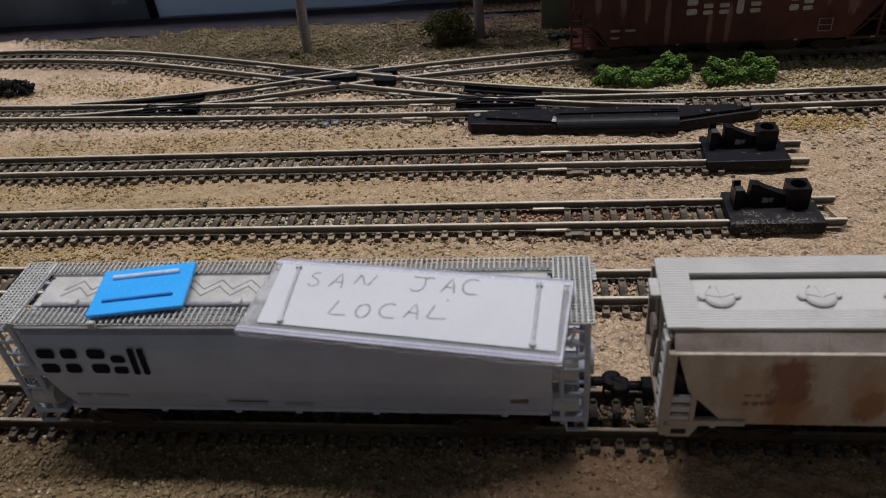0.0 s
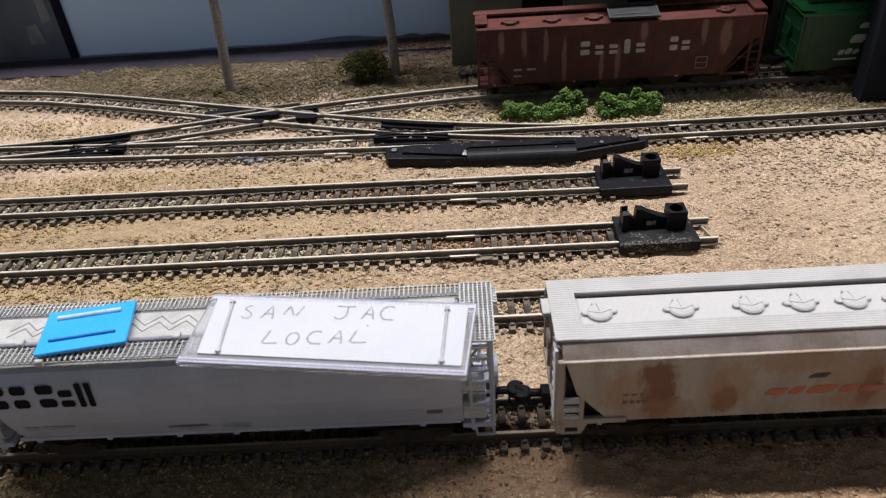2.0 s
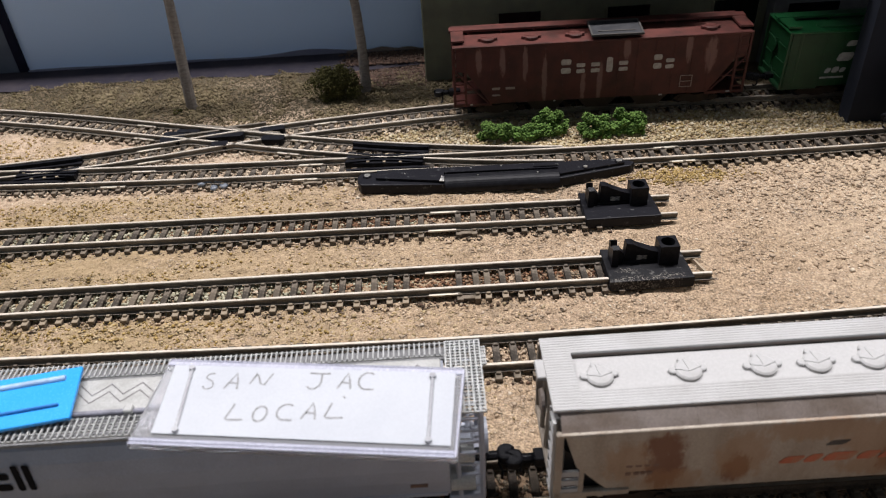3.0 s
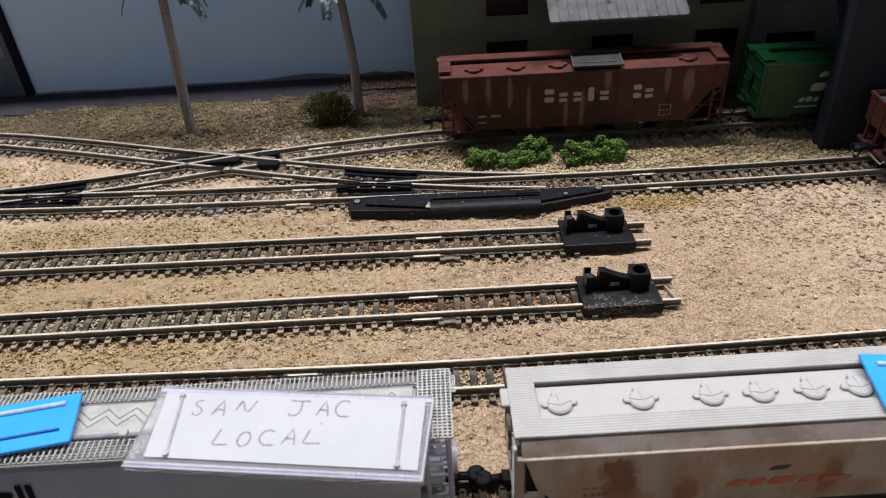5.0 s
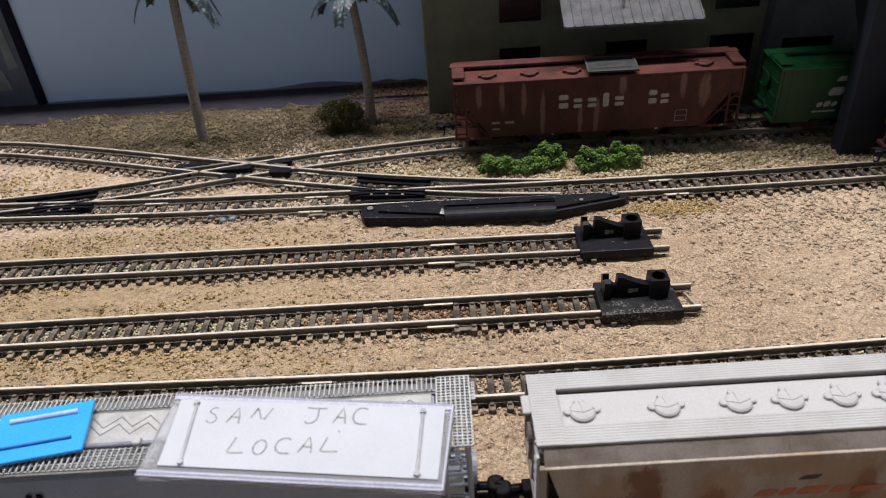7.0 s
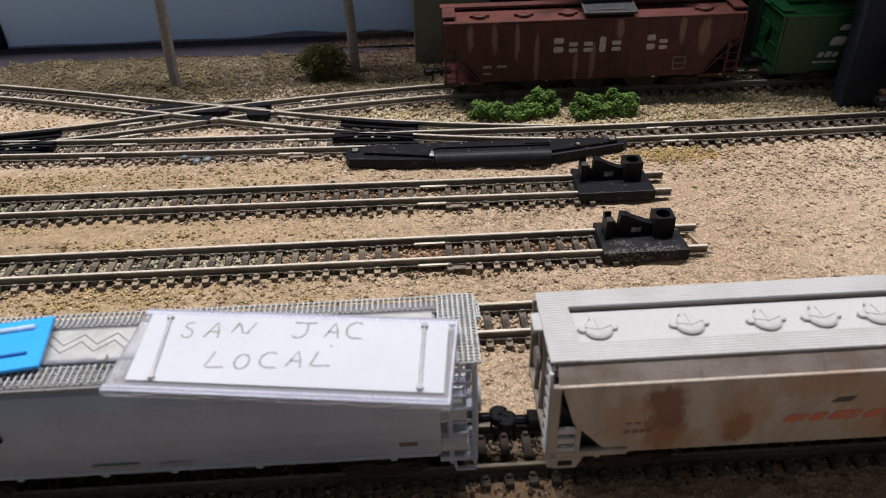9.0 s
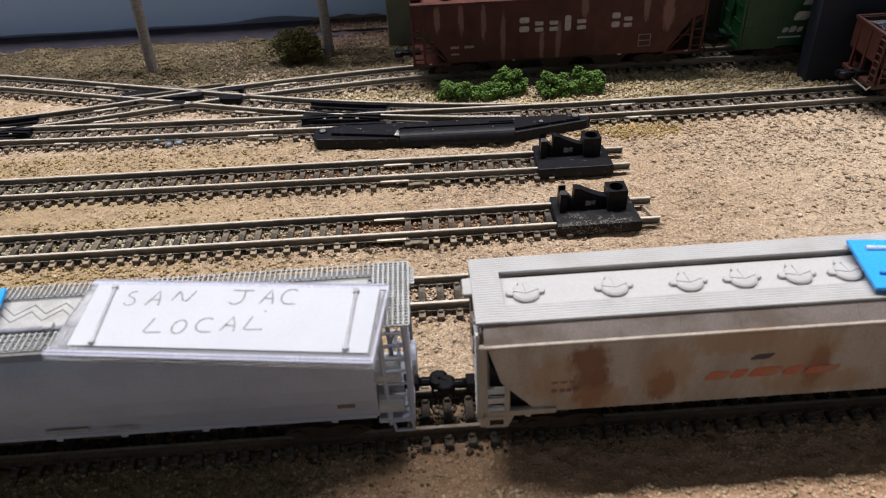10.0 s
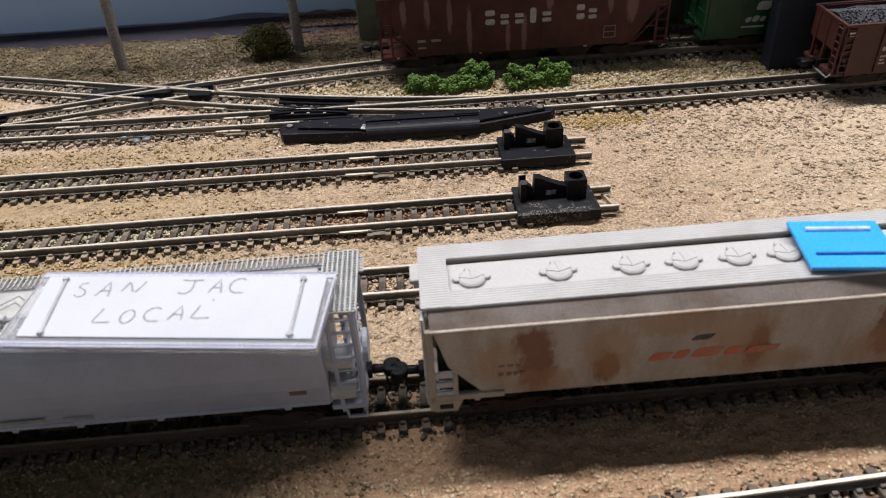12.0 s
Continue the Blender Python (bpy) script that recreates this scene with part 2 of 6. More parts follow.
soil_relief(M_GROUND, 1.0)
M_STONE = grains("tan_grit", [(0.27, 0.195, 0.13), (0.35, 0.262, 0.18), (0.395, 0.3, 0.208), (0.42, 0.322, 0.228), (0.445, 0.348, 0.252), (0.4, 0.305, 0.213), (0.365, 0.275, 0.188), (0.43, 0.33, 0.234), (0.56, 0.47, 0.365)], fine=0.3)
M_STONE_LIGHT = grains("light_sandy_pebbles", [(0.36, 0.28, 0.2), (0.46, 0.365, 0.265), (0.52, 0.42, 0.315), (0.48, 0.38, 0.28), (0.56, 0.465, 0.355), (0.42, 0.33, 0.24), (0.62, 0.53, 0.42)], fine=0.3)
M_STRAW_GRIT = grains("straw_tan_grit", [(0.22, 0.155, 0.08), (0.335, 0.25, 0.135), (0.37, 0.28, 0.158), (0.39, 0.298, 0.172), (0.35, 0.26, 0.14), (0.41, 0.315, 0.19), (0.48, 0.39, 0.255)], fine=0.3)
M_RUST_BALLAST = grains("rust_brown_ballast", [(0.05, 0.026, 0.016), (0.19, 0.092, 0.05), (0.28, 0.155, 0.085), (0.12, 0.066, 0.04), (0.38, 0.265, 0.17), (0.23, 0.118, 0.064), (0.09, 0.052, 0.034)])
M_GREY_BALLAST = grains("grey_green_ballast", [(0.14, 0.13, 0.085), (0.32, 0.3, 0.21), (0.42, 0.4, 0.29), (0.22, 0.205, 0.135), (0.5, 0.47, 0.36), (0.34, 0.32, 0.22)])
M_STONE_PALE = grains("pale_gravel", [(0.16, 0.112, 0.06), (0.33, 0.255, 0.14), (0.42, 0.35, 0.23), (0.29, 0.22, 0.09), (0.56, 0.5, 0.38), (0.37, 0.29, 0.17), (0.32, 0.24, 0.125)])
M_BALLAST = grains("mixed_ballast", [(0.03, 0.022, 0.016), (0.14, 0.085, 0.055), (0.27, 0.215, 0.15), (0.09, 0.07, 0.05), (0.42, 0.34, 0.245), (0.08, 0.052, 0.037), (0.045, 0.034, 0.025)])
M_DARK_BALLAST = grains("dark_brown_ballast", [(0.02, 0.014, 0.01), (0.09, 0.06, 0.04), (0.17, 0.125, 0.085), (0.05, 0.034, 0.024), (0.24, 0.185, 0.13), (0.07, 0.047, 0.032)])
M_TURF = grains("dry_turf", [(0.08, 0.063, 0.036), (0.105, 0.085, 0.052), (0.115, 0.092, 0.06), (0.1, 0.083, 0.046), (0.16, 0.135, 0.092), (0.11, 0.084, 0.056), (0.125, 0.1, 0.066), (0.095, 0.085, 0.042)], fine=0.15)
M_FRONT_TURF = grains("brown_turf", [(0.36, 0.232, 0.142), (0.42, 0.28, 0.175), (0.44, 0.298, 0.19), (0.38, 0.248, 0.152), (0.48, 0.345, 0.232), (0.4, 0.262, 0.162)], fine=0.1)
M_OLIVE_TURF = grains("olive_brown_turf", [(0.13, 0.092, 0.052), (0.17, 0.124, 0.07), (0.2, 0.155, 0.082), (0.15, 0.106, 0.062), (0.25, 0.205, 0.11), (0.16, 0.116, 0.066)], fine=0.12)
M_STRAW_FRONT = grains("coarse_straw_crumbs", [(0.32, 0.235, 0.135), (0.41, 0.31, 0.19), (0.46, 0.358, 0.235), (0.37, 0.28, 0.16), (0.54, 0.45, 0.32), (0.4, 0.296, 0.185)], fine=0.2)
M_TURF_TAN = grains("tan_olive_turf", [(0.09, 0.068, 0.036), (0.135, 0.105, 0.06), (0.17, 0.132, 0.08), (0.125, 0.102, 0.052), (0.215, 0.172, 0.11)], fine=0.15)
M_RUSTY_TURF = grains("rusty_brown_turf", [(0.05, 0.03, 0.024), (0.1, 0.062, 0.046), (0.13, 0.08, 0.058), (0.07, 0.043, 0.034), (0.17, 0.125, 0.095)], fine=0.15)
M_YELLOW = grains("straw_turf", [(0.29, 0.2, 0.065), (0.4, 0.285, 0.115), (0.22, 0.152, 0.055), (0.48, 0.36, 0.19)])
M_GREEN = grains("green_foam", [(0.05, 0.11, 0.025), (0.1, 0.18, 0.035), (0.135, 0.225, 0.05), (0.075, 0.145, 0.03), (0.17, 0.265, 0.065)], fine=0.15)
M_OLIVE = grains("olive_foam", [(0.055, 0.052, 0.015), (0.078, 0.074, 0.022), (0.1, 0.09, 0.03), (0.042, 0.04, 0.012)])
M_DARK_FOAM = grains("blackened_foam", [(0.01, 0.01, 0.012), (0.02, 0.02, 0.024), (0.014, 0.014, 0.015)])
M_VERGE_SHADE = mat("shaded_strip", (0.042, 0.039, 0.052), (0.062, 0.054, 0.062), rough=0.95, scale=70, bump=0.5, spec=0.05)
def tie_paint(name, worn, some, tops, ends):
    """Dark plastic with dust: worn spots, a dusting on some ties, more of it on the tops and most on their ends."""
    m = mat(name, (0.018, 0.016, 0.015), worn, rough=0.8, scale=420, bump=0.6, grit=0.4, edge=(0.44, 0.68), spec=0.12)
    bsdf = m.node_tree.nodes["Principled BSDF"]
    chance = m.node_tree.nodes.new("ShaderNodeObjectInfo").outputs["Random"]
    dust = mix_colour(m, ramp(m, chance, 0.55, 1.0), (0.0, 0.0, 0.0), (some, some, some))
    base = mix_colour(m, dust, bsdf.inputs["Base Color"].links[0].from_socket, (0.23, 0.185, 0.135))
    xyz = m.node_tree.nodes.new("ShaderNodeSeparateXYZ")
    link(m, m.node_tree.nodes.new("ShaderNodeTexCoord").outputs["Object"], xyz.inputs[0])
    out = m.node_tree.nodes.new("ShaderNodeMath")
    out.operation = "ABSOLUTE"
    link(m, xyz.outputs["Y"], out.inputs[0])
    end = mix_colour(m, ramp(m, out.outputs[0], 0.0052, 0.0066), (tops, tops, tops), (ends, ends, ends))
    top = mix_colour(m, ramp(m, xyz.outputs["Z"], 0.0010, 0.0014), (0.0, 0.0, 0.0), end)
    link(m, mix_colour(m, top, base, (0.29, 0.235, 0.17)), bsdf.inputs["Base Color"])
    return m


M_TIE = tie_paint("dark_tie_plastic", (0.125, 0.106, 0.088), 0.28, 0.08, 0.4)
M_TIE_SANDY = tie_paint("sand_dusted_tie_plastic", (0.15, 0.125, 0.1), 0.4, 0.12, 0.95)
# train track ties: the parked cars' shade is put into this darker tone
M_TIE_SHADED = tie_paint("shaded_dark_tie_plastic", (0.07, 0.056, 0.046), 0.15, 0.05, 0.15)
M_TIE_DUST = mat("pale_dusty_strip", (0.34, 0.27, 0.19), (0.24, 0.19, 0.13), rough=0.8, scale=300)
M_RAIL = mat("weathered_rail_side", (0.185, 0.16, 0.126), (0.085, 0.071, 0.055), rough=0.6, metal=0.2, scale=60, grit=0.3)
M_RAIL_TOP = mat("worn_rail_head", (0.66, 0.595, 0.505), (0.52, 0.46, 0.375), rough=0.45, metal=0.4, scale=250)
# brown rails under the cars, coloured darker to carry the shade there
M_RAIL_SHADED = mat("shaded_brown_rail_side", (0.085, 0.06, 0.042), (0.05, 0.037, 0.027), rough=0.75, scale=60, grit=0.3, spec=0.15)
M_RAIL_SHADED_TOP = mat("shaded_dull_rail_head", (0.3, 0.25, 0.19), (0.2, 0.162, 0.12), rough=0.6, metal=0.15, scale=250)
M_JOINER = mat("nickel_joiner", (0.42, 0.38, 0.31), (0.3, 0.265, 0.21), rough=0.5, metal=0.3)
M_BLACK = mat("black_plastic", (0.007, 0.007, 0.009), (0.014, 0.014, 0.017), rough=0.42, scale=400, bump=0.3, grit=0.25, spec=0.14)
M_BLACK_WORN = mat("dusty_black_plastic", (0.009, 0.009, 0.012), (0.2, 0.2, 0.2), rough=0.45, scale=520, bump=0.5, edge=(0.6, 0.8), grit=0.3, spec=0.16)
M_BUMPER_DUSTY = mat("dusty_worn_black_plastic", (0.011, 0.011, 0.013), (0.2, 0.195, 0.18), rough=0.55, scale=430, bump=0.5, edge=(0.56, 0.8), grit=0.3, spec=0.16)
add_patches(M_BUMPER_DUSTY, (0.33, 0.3, 0.26), [(-4.5, -6.6, 8.5, 2.2), (4.5, -6.0, 6.5, 2.0), (-6.0, -2.6, 4.0, 1.5)], 0.6, 1800, flat=True)
M_CHIP = mat("pale_scratched_plastic", (0.42, 0.41, 0.38), (0.12, 0.12, 0.12), rough=0.6, scale=900, edge=(0.4, 0.6))
M_GLUE = mat("blue_grey_glue", (0.2, 0.225, 0.26), (0.09, 0.1, 0.12), rough=0.35, scale=420)
M_UNDER = mat("dark_brown_underbody", (0.034, 0.024, 0.018), (0.048, 0.033, 0.024), rough=0.85, scale=200, spec=0.1)
M_STEEL_DOT = mat("pale_screw_metal", (0.6, 0.58, 0.53), rough=0.35, metal=0.8)
M_GREY_CAR = mat("light_grey_car_paint", (0.368, 0.39, 0.456), (0.326, 0.343, 0.4), rough=0.42, scale=120, bump=0.08, grit=0.06)
M_GREY_ROOF = mat("light_grey_roof", (0.42, 0.42, 0.41), (0.33, 0.33, 0.315), rough=0.6, scale=300, bump=0.2)
M_GRATE = mat("grey_grating", (0.44, 0.445, 0.44), (0.34, 0.345, 0.335), rough=0.55, scale=400)
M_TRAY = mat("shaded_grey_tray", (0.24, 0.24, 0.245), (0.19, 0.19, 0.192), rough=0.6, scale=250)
M_LETTER = mat("black_lettering", (0.006, 0.006, 0.009), rough=0.6, spec=0.1)
M_FAINT = mat("faint_lettering", (0.3, 0.29, 0.29), rough=0.6)
M_BROWN_PRINT = mat("brown_lettering", (0.17, 0.1, 0.075), rough=0.6)
M_WHITE_CAR = mat("dusty_white_car_paint", (0.37, 0.32, 0.265), (0.29, 0.24, 0.19), rough=0.62, scale=140, bump=0.12, stretch=(1.6, 1, 0.4))
add_patches(M_WHITE_CAR, (0.14, 0.04, 0.012), [(19.0, 26, 5.0, 5), (19.8, 20, 5.0, 9), (32.5, 18.5, 3.6, 6), (84, 22, 6, 9), (86, 27, 8, 5), (59.5, 21, 3.0, 8)], 0.85, 800)
add_patches(M_WHITE_CAR, (0.29, 0.152, 0.068), [(21, 16, 9, 5), (33, 22, 7, 10), (13, 22, 6, 8), (56, 25, 10, 7), (60, 17, 14, 4), (84, 18, 12, 8), (46, 28, 16, 4)], 0.5)
M_WHITE_ROOF = mat("white_car_roof", (0.412, 0.408, 0.404), (0.355, 0.348, 0.34), rough=0.6, scale=110, bump=0.08, grit=0.05)
M_TROUGH = mat("dusty_trough_floor", (0.418, 0.413, 0.408), (0.34, 0.326, 0.318), rough=0.65, scale=45, bump=0.08, edge=(0.45, 0.85), grit=0.06)
# one darker white that holds both dirt and the shade below the roof edge
M_WHITE_BAND = mat("dirty_shaded_white", (0.23, 0.193, 0.172), (0.15, 0.115, 0.092), rough=0.65, scale=150, stretch=(0.7, 1, 1.5))
M_RUST_ORANGE = mat("faded_orange_lettering", (0.44, 0.1, 0.045), (0.34, 0.17, 0.1), rough=0.6, scale=300)
M_RED_CAR = mat("brown_red_car_paint", (0.078, 0.021, 0.016), (0.048, 0.014, 0.011), rough=0.55, scale=160, bump=0.12, spec=0.3)
add_patches(M_RED_CAR, (0.34, 0.2, 0.17), [(9.5, 26, 1.6, 7), (18, 26, 1.5, 8), (26, 24, 1.3, 9), (33, 18, 1.3, 12), (53, 16, 1.4, 10), (62, 28, 1.8, 7), (84, 27, 1.7, 8), (92, 24, 2.8, 9), (47, 15, 1.2, 9)], 0.42, 900)
M_RED_ROOF = mat("brown_red_roof", (0.1, 0.029, 0.023), (0.05, 0.018, 0.014), rough=0.6, scale=150, spec=0.3)
M_WHITE_PRINT = mat("white_lettering", (0.45, 0.4, 0.36), (0.32, 0.27, 0.24), rough=0.6, scale=700)
M_EMBLEM = mat("white_emblem_paint", (0.36, 0.37, 0.36), (0.26, 0.27, 0.27), rough=0.6, scale=600)
M_DULL_PRINT = mat("dulled_white_lettering", (0.3, 0.22, 0.19), rough=0.6)
# one green in two tones: darkened for the shaded sides, brighter for the lit roof
M_GREEN_SHADED = mat("green_car_paint_shaded", (0.006, 0.046, 0.014), (0.004, 0.032, 0.01), rough=0.45, scale=160, bump=0.08)
M_GREEN_LIT = mat("green_car_roof_lit", (0.012, 0.098, 0.03), (0.008, 0.07, 0.022), rough=0.35, scale=160, bump=0.08)
M_GONDOLA = mat("oxide_red_car_paint", (0.055, 0.0125, 0.008), (0.036, 0.009, 0.006), rough=0.6, scale=170)
M_COAL = grains("grey_stone_load", [(0.06, 0.062, 0.07), (0.085, 0.087, 0.096), (0.105, 0.107, 0.118), (0.072, 0.074, 0.083)])
M_BLUE = mat("blue_plastic_tag", (0.03, 0.33, 0.8), (0.04, 0.35, 0.83), rough=0.25, scale=100, bump=0.05, grit=0.03)
# far rib: its bright reflection is put into the pale base colour
M_BLUE_GLINT = mat("painted_glint_rib", (0.46, 0.64, 0.88), rough=0.16, bump=0.03, grit=0.02, spec=1.0)
# near rib: a deeper blue for its shadow line
M_BLUE_SHADED = mat("shaded_blue_rib", (0.015, 0.15, 0.46), rough=0.4, bump=0.05)
M_PAPER = mat("white_paper", (0.48, 0.498, 0.53), (0.45, 0.468, 0.505), rough=0.85, scale=60, bump=0.06, grit=0.03)
M_PENCIL = mat("grey_pencil", (0.2, 0.2, 0.2), (0.36, 0.36, 0.37), rough=0.6, scale=1500)
M_RIB = mat("grey_clear_rib", (0.36, 0.36, 0.38), (0.48, 0.48, 0.5), rough=0.2, scale=200, bump=0.05)
M_HOLDER = mat("milky_clear_plastic", (0.485, 0.49, 0.57), (0.43, 0.435, 0.515), rough=0.25, scale=160, bump=0.05)
M_CLEAR = bpy.data.materials.new("clear_plastic")
M_CLEAR.use_nodes = True
for key, value in (("Base Color", (0.93, 0.94, 0.98, 1)), ("Roughness", 0.15), ("IOR", 1.3), ("Transmission Weight", 0.82)):
    M_CLEAR.node_tree.nodes["Principled BSDF"].inputs[key].default_value = value
M_BACKDROP = mat("blue_grey_backdrop", (0.54, 0.71, 0.98), (0.58, 0.71, 0.94), rough=0.85, scale=7, bump=0.05)
M_PANEL = mat("dark_picture_panel", (0.1, 0.125, 0.17), (0.04, 0.052, 0.075), rough=0.6, scale=18)
M_FRAME = mat("black_frame_strip", (0.007, 0.008, 0.022), rough=0.6, spec=0.1)
M_HILL = mat("painted_dark_hill", (0.19, 0.2, 0.28), (0.22, 0.22, 0.29), rough=0.9, scale=40, spec=0.1)
M_OLIVE_WALL = mat("dark_olive_wall", (0.15, 0.15, 0.1), (0.115, 0.115, 0.08), rough=0.8, scale=90)
M_GREY_WALL = mat("dark_grey_wall", (0.12, 0.12, 0.122), (0.09, 0.09, 0.094), rough=0.8, scale=90)
M_WINDOW = mat("black_window_glass", (0.006, 0.006, 0.008), rough=0.15, bump=0.02)
M_TIN = mat("grey_tin_roof", (0.105, 0.105, 0.112), (0.06, 0.06, 0.064), rough=0.6, metal=0.0, scale=160, bump=0.3, grit=0.35, spec=0.2)
M_PIER = mat("navy_grey_pier", (0.018, 0.021, 0.031), (0.014, 0.016, 0.024), rough=0.6, scale=60, bump=0.06, spec=0.2)
M_TRUNK = mat("grey_brown_palm_trunk", (0.24, 0.215, 0.195), (0.15, 0.13, 0.115), rough=0.8, scale=500, stretch=(1, 1, 3), bump=0.5)
M_FROND = mat("teal_palm_frond", (0.012, 0.028, 0.034), (0.3, 0.33, 0.34), rough=0.45, scale=650, edge=(0.5, 0.75))
M_WOOD = mat("plain_table_wood", (0.32, 0.22, 0.12), (0.24, 0.16, 0.085), rough=0.7, scale=30)


# ---- the board that carries the layout ----
def layout_board():
    t = thing("layout_board", "plain wooden board that carries the model railway", "board", 0, 0, -24)
    bm = bmesh.new()
    box(bm, -302, 332, -62, 332, 0, 20, 1.5)
    part("plank", bm, M_WOOD, t)
    bm = bmesh.new()
    box(bm, -303, 333, -66, -62, -40, 22.5, 0.6)
    part("front_fascia", bm, M_WOOD, t)


layout_board()

# ---- centre lines of the tracks, as a few (x, y) each ----
LINES = {
    "front": [(-260, 43), (-60, 45.4), (40, 48.1), (74, 49.7), (110, 51.5), (300, 62.6)],
    "train": [(-300, 83), (-120, 83.2), (20, 84.2), (140, 84.8), (330, 86)],
    "empty": [(-300, 126), (-105, 123.8), (-14, 121.9), (40, 121.7), (130, 123.9), (330, 131)],
    "siding_near": [(-300, 150.2), (-110, 150.8), (85, 150.8)],
    "siding_far": [(-300, 184.5), (-130, 182.8), (15, 180.7), (84, 179.6)],
    "main": [(-300, 231.5), (-200, 224), (-146, 220.6), (-85, 217.3), (-18, 214.9), (40, 213.3), (93, 212.6), (170, 213.2), (330, 218)],
    "left_branch": [(-300, 262), (-270, 276), (-225, 280), (-172, 273.5), (-145, 267), (-119, 259.4), (-93, 251), (-63, 241.5), (-32, 231.8), (0, 223.6), (32, 217.4), (62, 213.6)],
    "right_branch": [(-176, 223.0), (-150, 224.6), (-115, 229), (-93, 233.2), (-68, 239), (-45, 243.8), (-17, 248.2), (16, 252), (50, 253.4), (150, 253), (330, 250)],
}
PATHS = {k: smooth_line(v) for k, v in LINES.items()}
GAUGE = 9.7      # between the middles of the rail heads
TIE_TOP = 1.5


def offset_line(line, d):
    out = []
    for i, (x, y) in enumerate(line):
        ax, ay = line[max(i - 1, 0)]
        bx, by = line[min(i + 1, len(line) - 1)]
        l = math.hypot(bx - ax, by - ay) or 1.0
        out.append((x - (by - ay) / l * d, y + (bx - ax) / l * d))
    return out


def line_distance(xs, ys, line):
    """How far points lie from a line."""
    best = np.full(len(xs), 1e9)
    for (ax, ay), (bx, by) in zip(line, line[1:]):
        dx, dy = bx - ax, by - ay
        t = np.clip(((xs - ax) * dx + (ys - ay) * dy) / max(dx * dx + dy * dy, 1e-9), 0, 1)
        best = np.minimum(best, np.hypot(xs - ax - t * dx, ys - ay - t * dy))
    return best


def coarse(line):
    return line[::4] + [line[-1]]


# ---- the ground ----
def ground_height(x, y):
    h = 0.9 * (value_noise(x / 26, y / 17, 1) - 0.5) + 0.7 * (value_noise(x / 6, y / 5, 2) - 0.5) + 0.8 * (value_noise(x / 2.9, y / 2.1, 3) - 0.5) + 0.7 * (value_noise(x / 1.6, y / 1.25, 4) - 0.5)
    pits = np.clip(value_noise(x / 3.6, y / 2.6, 6) - 0.82, 0, 1) * 2.2
    return h - pits - 0.15


def ground():
    xs = np.concatenate([np.linspace(-302, -240, 12)[:-1], np.arange(-240, 240, 0.75), np.linspace(240, 332, 16)])
    ys = np.concatenate([np.linspace(-62, 48, 16)[:-1], np.arange(48, 262, 0.6), np.arange(262, 330, 1.5)])
    gx, gy = np.meshgrid(xs, ys)
    x, y = gx.ravel(), gy.ravel()
    z = ground_height(x, y)
    for key in LINES:
        d = line_distance(x, y, coarse(PATHS[key]))
        bed = np.clip((10.5 - d) / 3.5, 0, 1)
        z = z * (1 - 0.6 * bed) + 0.05 * bed
    w = len(xs)
    idx = np.arange(len(x)).reshape(len(ys), w)
    faces = np.stack([idx[:-1, :-1], idx[:-1, 1:], idx[1:, 1:], idx[1:, :-1]], -1).reshape(-1, 4)
    me = bpy.data.meshes.new("ground")
    me.from_pydata((np.stack([x, y, z], 1) * MM).tolist(), [], faces.tolist())
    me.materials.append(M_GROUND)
    tagged(new("ground", me), "sandy tan scenic ground of the model railway yard", "ground", kind="structure")


ground()


def stones(name, x, y, z, size, material, label, category, flat=0.7, seed=5, parent=None):
    """Many small jagged stones in one mesh, each an eight-sided lump of its own shape."""
    n = len(x)
    g = np.random.default_rng(seed)
    base = np.array([(1, 0, 0), (-1, 0, 0), (0, 1, 0), (0, -1, 0), (0, 0, 1), (0, 0, -1)], float)
    v = base[None] * (0.65 + 0.7 * g.random((n, 6, 1))) + 0.28 * (g.random((n, 6, 3)) - 0.5)
    v[:, :, 2] *= flat
    a = g.random(n) * 2 * np.pi
    c, s = np.cos(a)[:, None], np.sin(a)[:, None]
    tilt = (0.7 if flat != 0.6 else 2.6) * (g.random(n) - 0.5)
    ct, st = np.cos(tilt)[:, None], np.sin(tilt)[:, None]
    vy, vz = v[:, :, 1] * ct - v[:, :, 2] * st, v[:, :, 1] * st + v[:, :, 2] * ct
    vx = v[:, :, 0]
    v = np.stack([vx * c - vy * s, vx * s + vy * c, vz], -1) * size[:, None, None]
    v += np.stack([x, y, z], -1)[:, None, :]
    tri = np.array([(0, 2, 4), (2, 1, 4), (1, 3, 4), (3, 0, 4), (2, 0, 5), (1, 2, 5), (3, 1, 5), (0, 3, 5)])
    faces = (np.arange(n)[:, None, None] * 6 + tri[None]).reshape(-1, 3)
    me = bpy.data.meshes.new(name)
    me.vertices.add(n * 6)
    me.vertices.foreach_set("co", (v.reshape(-1) * MM).astype(np.float32))
    me.loops.add(len(faces) * 3)
    me.loops.foreach_set("vertex_index", faces.reshape(-1).astype(np.int32))
    me.polygons.add(len(faces))
    me.polygons.foreach_set("loop_start", (np.arange(len(faces)) * 3).astype(np.int32))
    me.polygons.foreach_set("loop_total", np.full(len(faces), 3, np.int32))
    me.update(calc_edges=True)
    me.materials.append(material)
    ob = new(name, me)
    if parent is not None:
        ob.parent = parent
        return tagged(ob, label, kind="stuff")
    return tagged(ob, label, category, kind="stuff")


def scatter(n, x0, x1, y0, y1, seed):
    g = np.random.default_rng(seed)
    return x0 + (x1 - x0) * g.random(n), y0 + (y1 - y0) * g.random(n), g


